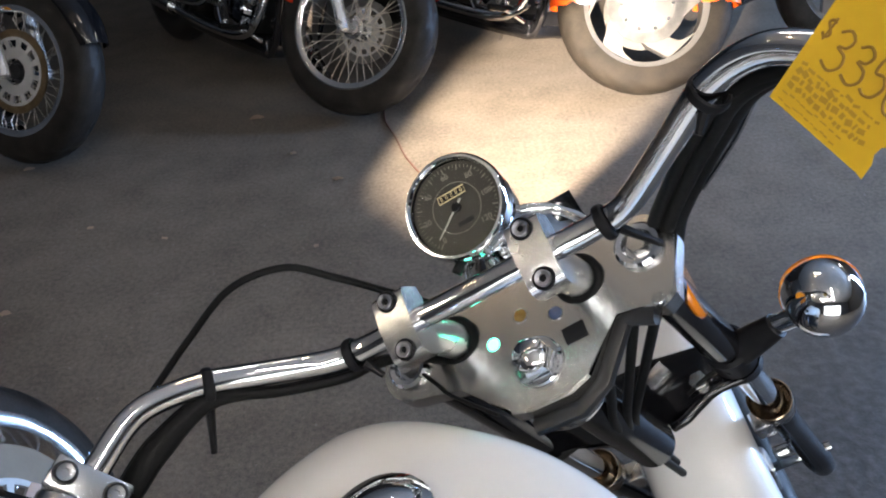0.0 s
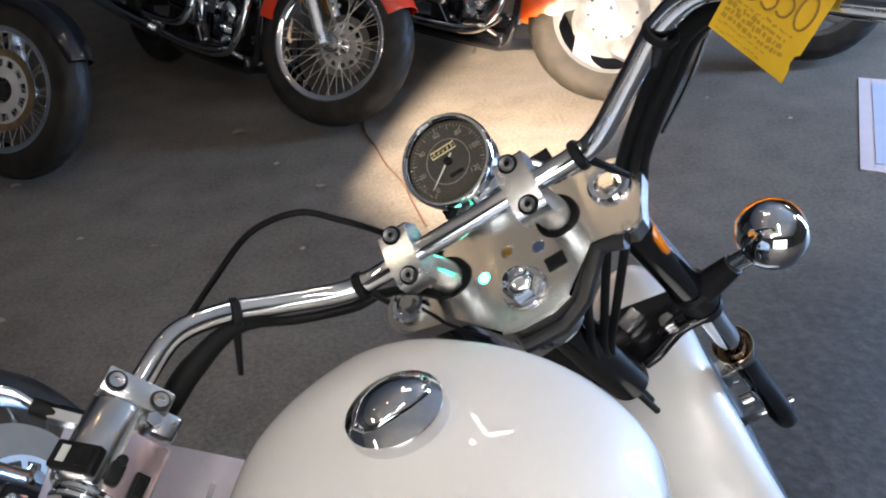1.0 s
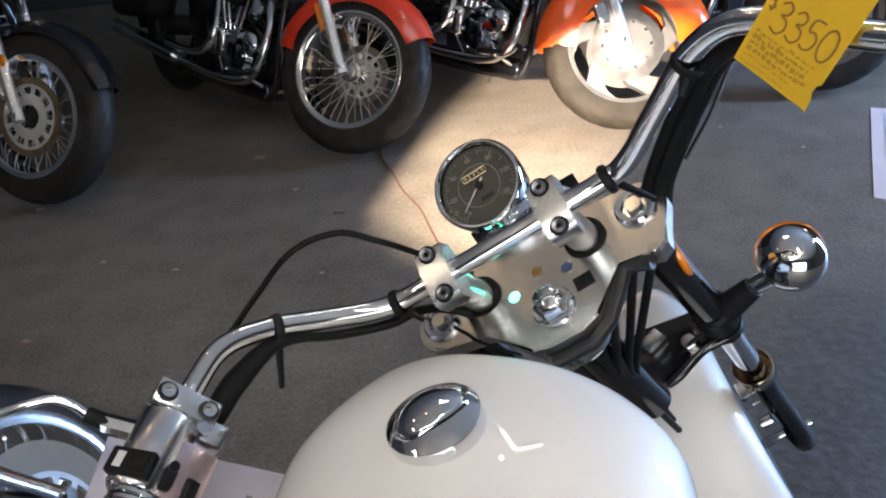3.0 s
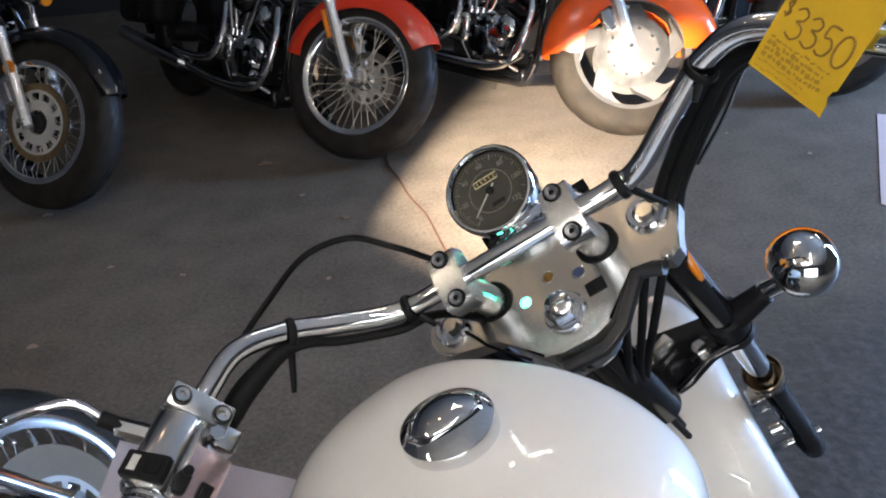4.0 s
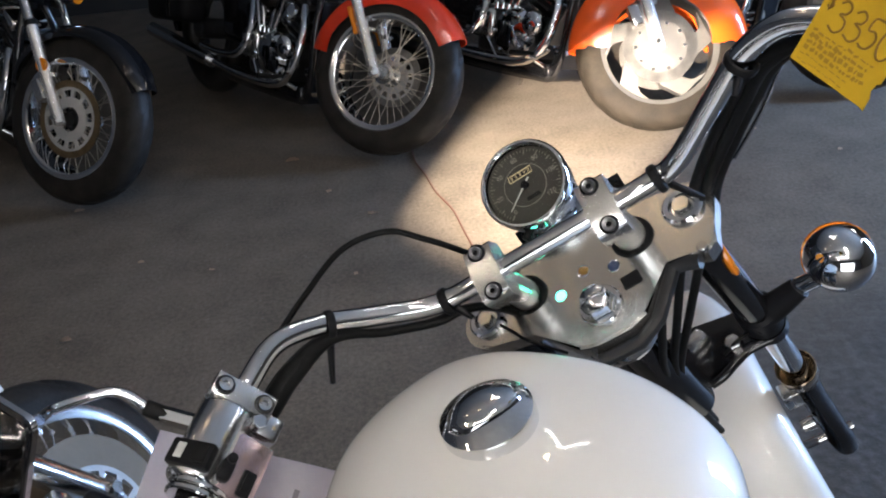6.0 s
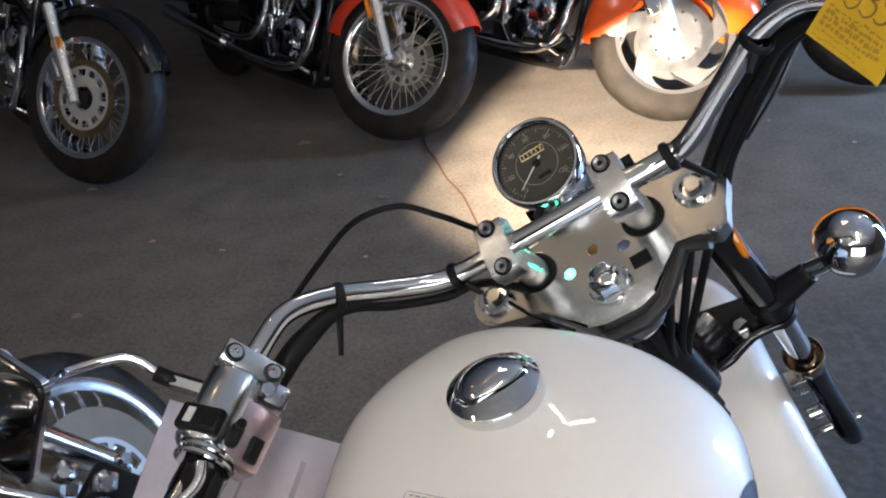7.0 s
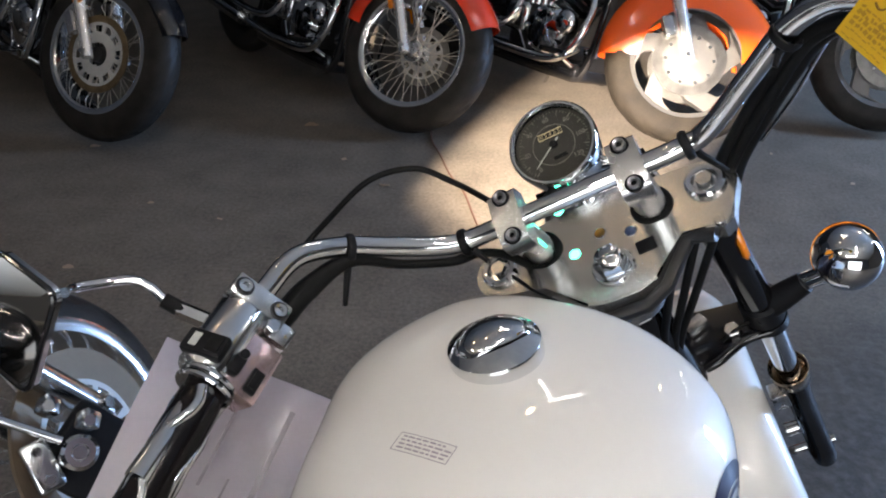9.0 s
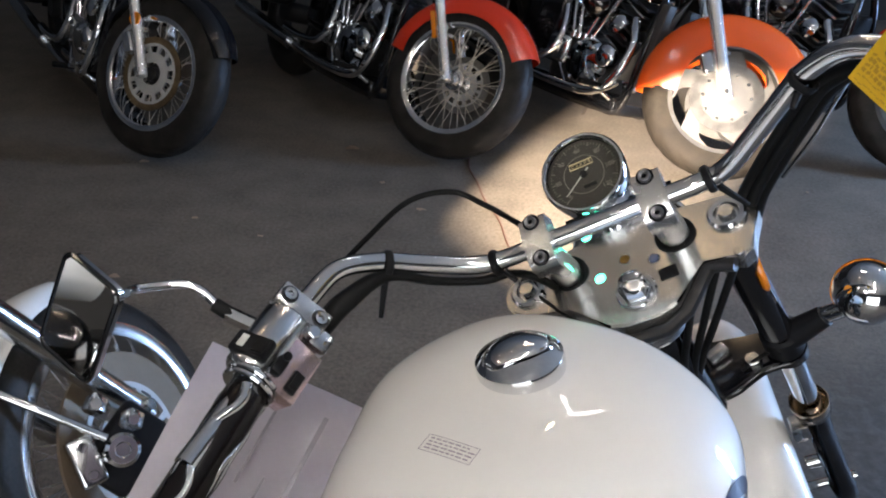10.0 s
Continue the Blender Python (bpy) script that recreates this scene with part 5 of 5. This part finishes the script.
    put("exhaust", tube(B(), [(0.10, -0.54, 0.60), (0.15, -0.47, 0.48), (0.19, -0.50, 0.30), (0.20, -0.62, 0.22), (0.205, -0.95, 0.21), (0.21, -1.30, 0.24)], 0.021, 18), CHROME, "chrome exhaust header")
    put("exhaust", tube(B(), [(0.12, -0.98, 0.58), (0.17, -0.92, 0.44), (0.205, -0.97, 0.32), (0.21, -1.15, 0.29), (0.215, -1.35, 0.30)], 0.021, 18), CHROME, "chrome exhaust header")
    put("muffler", tube(B(), [(0.212, -1.25, 0.235), (0.22, -1.5, 0.26), (0.23, -1.95, 0.31)], 0.040, 22), CHROME_WORN, "dull chrome muffler")
    put("foot_peg", cyl(B(), (0.16, -0.55, 0.26), (0.33, -0.57, 0.27), 0.014, seg=14, bevel=0.003), RUBBER, "rubber foot peg")
    put("peg_bracket", tube(B(), [(0.12, -0.50, 0.20), (0.19, -0.54, 0.24), (0.24, -0.56, 0.262)], 0.011, 10), CHROME)
    put("brake_pedal", tube(B(), [(0.16, -0.62, 0.24), (0.23, -0.50, 0.25), (0.26, -0.40, 0.30), (0.30, -0.38, 0.31)], 0.008, 10), CHROME)
    for k in range(6):
        a = 2 * math.pi * k / 6
        v = Vector((0.190, -0.72 + 0.098 * math.cos(a), 0.34 + 0.098 * math.sin(a)))
        put("cover_bolt", cyl(B(), v, v + Vector((0.012, 0, 0)), 0.010, 0.007, 12, bevel=0.002), CHROME, "", eng_)
    for y0, y1 in ((-0.74, -0.63), (-0.78, -0.69), (-0.82, -0.88), (-0.86, -0.94)):
        put("pushrod_tube", tube(B(), [(0.150, y0, 0.44), (0.135, y1, 0.70)], 0.012, 14, 2), CHROME, "chrome pushrod tube", eng_)
        put("tube_collar", cyl(B(), (0.150, y0, 0.44), (0.148, y0, 0.475), 0.018, seg=16, bevel=0.003), CHROME, "", eng_)
    put("cam_cover", lathe(B(), [(0, 0.03), (0.045, 0.026), (0.058, 0.014), (0.062, 0.0), (0.060, -0.02)], Matrix.Translation((0.165, -0.60, 0.40)) @ Matrix.Rotation(radians(90), 4, "Y"), 28), CHROME, "chrome cam cover", eng_)
    put("oil_filter", cyl(B(), (0.08, -0.50, 0.30), (0.08, -0.43, 0.31), 0.038, seg=28, bevel=0.010), CHROME, "chrome oil filter", eng_)
    put("horn", lathe(B(), [(0, 0.022), (0.030, 0.020), (0.048, 0.008), (0.050, -0.01), (0.0, -0.02)], Matrix.Translation((0.150, -0.60, 0.56)) @ Matrix.Rotation(radians(70), 4, "Y"), 28), CHROME, "chrome horn")
    put("oil_line", tube(B(), [(0.17, -0.88, 0.30), (0.20, -0.74, 0.20), (0.18, -0.60, 0.22), (0.13, -0.52, 0.33)], 0.007, 10), CHROME, "chrome oil line", eng_)
    put("air_cleaner", lathe(B(), [(0, 0.085), (0.022, 0.082), (0.044, 0.070), (0.064, 0.050), (0.078, 0.024), (0.084, 0.0), (0.084, -0.02)], Matrix.Translation((0.13, -0.77, 0.63 + 1.6 * tank_lift)) @ Matrix.Rotation(radians(90), 4, "Y"), 32), SMOKED, "domed dark chrome air cleaner")
    tb = B()
    rows_ = []
    for i in range(21):
        q = i / 20
        y = -0.46 - 0.56 * q
        w = 0.145 * math.sin(math.pi * (0.12 + 0.80 * q) ** 0.8) ** 0.7
        z = 0.86 + tank_lift - 0.03 * q
        rows_.append([tb.verts.new((w * math.cos(2 * math.pi * k / 24), y, z + (0.10 if math.sin(2 * math.pi * k / 24) > 0 else 0.07) * math.sin(2 * math.pi * k / 24))) for k in range(24)])
    for a, b in zip(rows_, rows_[1:]):
        for k in range(24):
            tb.faces.new((a[k], a[(k + 1) % 24], b[(k + 1) % 24], b[k]))
    tb.faces.new(rows_[0]); tb.faces.new(rows_[-1][::-1])
    put("fuel_tank", tb, tank_mat, "teardrop fuel tank")
    # unseen black filler bodies, added to keep light off the floor behind
    put("belly_block", box(B(), (0, -0.84, 0.185), 0.30, 0.74, 0.09, 0.025, 3), BLACK, "black block added under the engine to shade the floor")
    put("front_block", box(B(), Matrix.Translation((0, -0.46, 0.42)) @ Matrix.Rotation(radians(-6), 4, "X"), 0.20, 0.05, 0.44, 0.02, 3), PLASTIC, "black block added behind the front wheel to stop light")
    put("side_block", box(B(), (0, -1.12, 0.50), 0.30, 0.34, 0.34, 0.06, 3), BLACK, "black block added amidships to stop light")
    for x in (-0.26, 0.26):
        blocker = put("rear_block", box(B(), Matrix.Translation((x, -1.58, 0.56)) @ Matrix.Rotation(radians(4), 4, "X"), 0.16, 0.46, 0.32, 0.05, 3), PLASTIC, "black box added beside the rear wheel to stop light")
        put("block_strap", box(B(), (x * 1.32, -1.50, 0.56), 0.012, 0.035, 0.26, 0.004), BLACK, "", blocker)
    put("seat", box(B(), (0, -1.25, 0.72), 0.28, 0.52, 0.11, 0.045, 4), RUBBER, "black seat")
    rwm = Matrix.Translation((0, -1.60, R)) @ Matrix.Rotation(radians(90), 4, "Y")
    rw_ = put("rear_wheel", ring(B(), R - 0.07, 0.07, rwm, 48, 12), TYRE, "black rear tyre")
    put("rear_rim", lathe(B(), [(0.215, -0.055), (0.205, 0), (0.215, 0.055), (0.18, 0)], rwm, 40, True), ENGINE, "", rw_)
    put("rear_hub", cyl(B(), (-0.12, -1.60, R), (0.12, -1.60, R), 0.06, seg=24, bevel=0.005), ENGINE, "", rw_)
    put("rear_fender", fender_mesh(Matrix.Translation((0, -1.60, R)), R + 0.045, 0.115, 20, 190), rear_mat or tank_mat, "rear fender")
    put("side_stand", tube(B(), [(-0.12, -0.85, 0.17), (-0.17, -0.93, 0.03)], 0.011, 10), CHROME, "side stand")
    return t


cruiser((-1.733, 3.100), 138, "black cruiser with a wire-spoked wheel and chrome forks", BLACK, BLACK, big_disc=True, caliper=True, reflector=False, R=0.372, rim=0.2506, wide=0.155, lean=12.6, steer=29, height=0.376, signals=True, fender_arc=(29, 165), carrier_r=0.136, disc_r=0.165, fender_half=0.52)
cruiser((-0.431, 3.323), 138, "dark cruiser with orange-red front fender and spoked chrome wheel", RED, BLACK, R=0.366, rim=0.253, wide=0.16, lean=17.0, steer=27, height=0.368, fender_arc=(34, 174), skirt=0.10)
lit_bike = cruiser((0.775, 3.300), 138, "cruiser with orange fender and a cast wheel in the beam", ORANGE, BLACK, mag=CAST, reflector=False, R=0.361, rim=0.258, wide=0.16, lean=16.0, steer=44, height=0.3637, caliper=True, fender_arc=(18, 196), skirt=0.17, radiator=True, tyre_mat=DUSTY)
cruiser((1.805, 3.569), 138, "dark cruiser with a red fender and a pale cast front wheel", RED, BLACK, mag=CAST, reflector=False, R=0.356, rim=0.2506, wide=0.16, lean=4.1, steer=38, height=0.357)
COWL = [(0.373, 0.349), (0.487, 0.321), (0.723, 0.794), (0.746, 0.800)]
cowl = plate(B(), COWL, -0.012, 0.012, Matrix.Translation((0, 3.65, 0)) @ Matrix.Rotation(radians(90), 4, "X"))
part("radiator_cover", cowl, RADIATOR, lit_bike, "dark grey radiator side cover")
# neighbour in the near row
near = cruiser((-0.754, 0.864), HEADING, "white cruiser with a chrome spoked wheel parked beside", WHITE, WHITE, big_disc=True, reflector=False, lean=LEANING, R=0.330, rim=0.250, wide=0.11, height=0.323, steer=32, rake=32, fender_arc=(80, 200), disc_r=0.190, carrier_r=0.128, disc_mat=TANDISC, fender_gap=0.030, skirt=0.035, holes=16, fork_shift=(0.0, 0.028, 0.070), rim_mat=POLISHED, fork_mat=CHROME_WORN, fender_half=0.50, tank_lift=0.09, rear_mat=BLACK, spoke_mat=SATIN)

def nearer(p):
    """Draws a point of the neighbour's front end towards the tank."""
    return Vector((-0.017, -0.203, 1.466)).lerp(Vector(p), 0.915)


for p in ((-0.821, 0.907, 0.42), (-0.744, 0.897, 0.40)):
    v = nearer(p)
    cl_ = part("fender_clamp", box(B(), Matrix.Translation(v) @ STEER.to_3x3().to_4x4(), 0.030, 0.032, 0.032, 0.005), POLISHED, near, "polished clamp")
    part("clamp_bolt", cyl(B(), v + Vector((0.010, -0.012, 0.012)), v + Vector((0.018, -0.022, 0.022)), 0.011, seg=16, bevel=0.002), CHROME, cl_)
NUT = nearer((-0.752, 0.853, 0.36))
na = Vector((0.55, -0.55, 0.63)).normalized()
nutp = part("axle_cap", lathe(B(), [(0, 0.026), (0.012, 0.026), (0.014, 0.029), (0.024, 0.029), (0.030, 0.024), (0.031, -0.02), (0, -0.02)], axis_matrix(NUT, na), 28), CHROME, near, "chrome axle cap")
part("caliper_bracket", box(B(), axis_matrix(NUT - na * 0.045 + Vector((0.012, 0.010, 0.0)), na) @ Matrix.Rotation(radians(35), 4, "Z"), 0.150, 0.105, 0.030, 0.012, 3), PLASTIC, near, "black caliper bracket")
part("brake_rod", tube(B(), [nearer(p) for p in ((-1.00, 0.82, 0.52), (-0.890, 0.83, 0.465), (-0.775, 0.852, 0.39))], 0.0075, 12), CHROME, near, "chrome brake rod")
along = Vector((0.030, -0.025, -0.048)).normalized()
across = na.cross(along)
CAL = Matrix.Translation(Vector((-0.731, 0.729, 0.455)) - na * 0.030) @ Matrix((along, across, na)).transposed().to_4x4()
calb = part("caliper", box(B(), CAL, 0.090, 0.046, 0.042, 0.007, 3), POLISHED, near, "polished brake caliper block")
for q in (-0.026, 0.026):
    part("caliper_bolt", cyl(B(), CAL @ Vector((q, 0, 0.020)), CAL @ Vector((q, 0, 0.027)), 0.0085, seg=16, bevel=0.0015), CHROME, calb)

# ---- small things on the floor ----
random.seed(11)


def leaf(x, y, size, turn):
    b = B()
    n = 9
    up_, lo_ = [], []
    for i in range(n + 1):
        q = i / n
        w = size * 0.28 * math.sin(math.pi * q) ** 0.8 * (1 + 0.25 * math.sin(i * 2.3))
        z = 0.006 + size * 0.12 * math.sin(q * 3 + turn)
        up_.append(b.verts.new((size * (q - 0.5), w, max(z, 0.002) + 0.004)))
        lo_.append(b.verts.new((size * (q - 0.5), -w, max(z, 0.002))))
    for i in range(n):
        b.faces.new((up_[i], up_[i + 1], lo_[i + 1], lo_[i]))
    bmesh.ops.solidify(b, geom=b.faces[:], thickness=0.0008)
    tagged(part("leaf", b, LEAF, m=pose(x, y, 0.0, 0, 0, math.degrees(turn))), "small dry brown leaf on the concrete", "leaf", group="scattered leaves")


for x, y, s_, a_ in ((-0.845, 3.34, 0.05, 0.3), (-0.629, 2.973, 0.035, 1.4), (-0.424, 2.739, 0.045, 2.5), (-1.742, 3.009, 0.035, 0.8), (-1.40, 2.02, 0.03, 0.1), (-1.30, 2.50, 0.02, 0.5), (-1.0, 2.40, 0.03, 2.2), (-0.45, 2.28, 0.02, 1.2), (1.50, 2.914, 0.02, 0.4), (1.25, 3.2, 0.02, 0.9)):
    leaf(x, y, s_ * 1.3, a_)
tagged(part("cord", tube(B(), [(-0.28, 3.34, 0.005), (-0.262, 3.20, 0.005), (-0.215, 3.05, 0.005), (-0.167, 2.87, 0.005), (-0.10, 2.70, 0.005), (-0.06, 2.52, 0.005), (-0.02, 2.35, 0.005)], 0.0045, 8), CORD), "thin reddish cord lying on the concrete", "cord")
mat_b = B()
plate(mat_b, [(1.565, 2.45), (2.20, 2.08), (2.62, 2.88), (1.95, 3.265)], 0.0, 0.004)
floor_sheet = tagged(part("cardboard_sheet", mat_b, PINKPAPER), "pale pink-edged flat sheet lying on the floor", "sheet")
part("printed_panel", plate(B(), [(1.635, 2.475), (2.18, 2.155), (2.55, 2.86), (1.972, 3.19)], 0.0045, 0.0065), BLUEPAPER, floor_sheet, "pale blue printed panel")
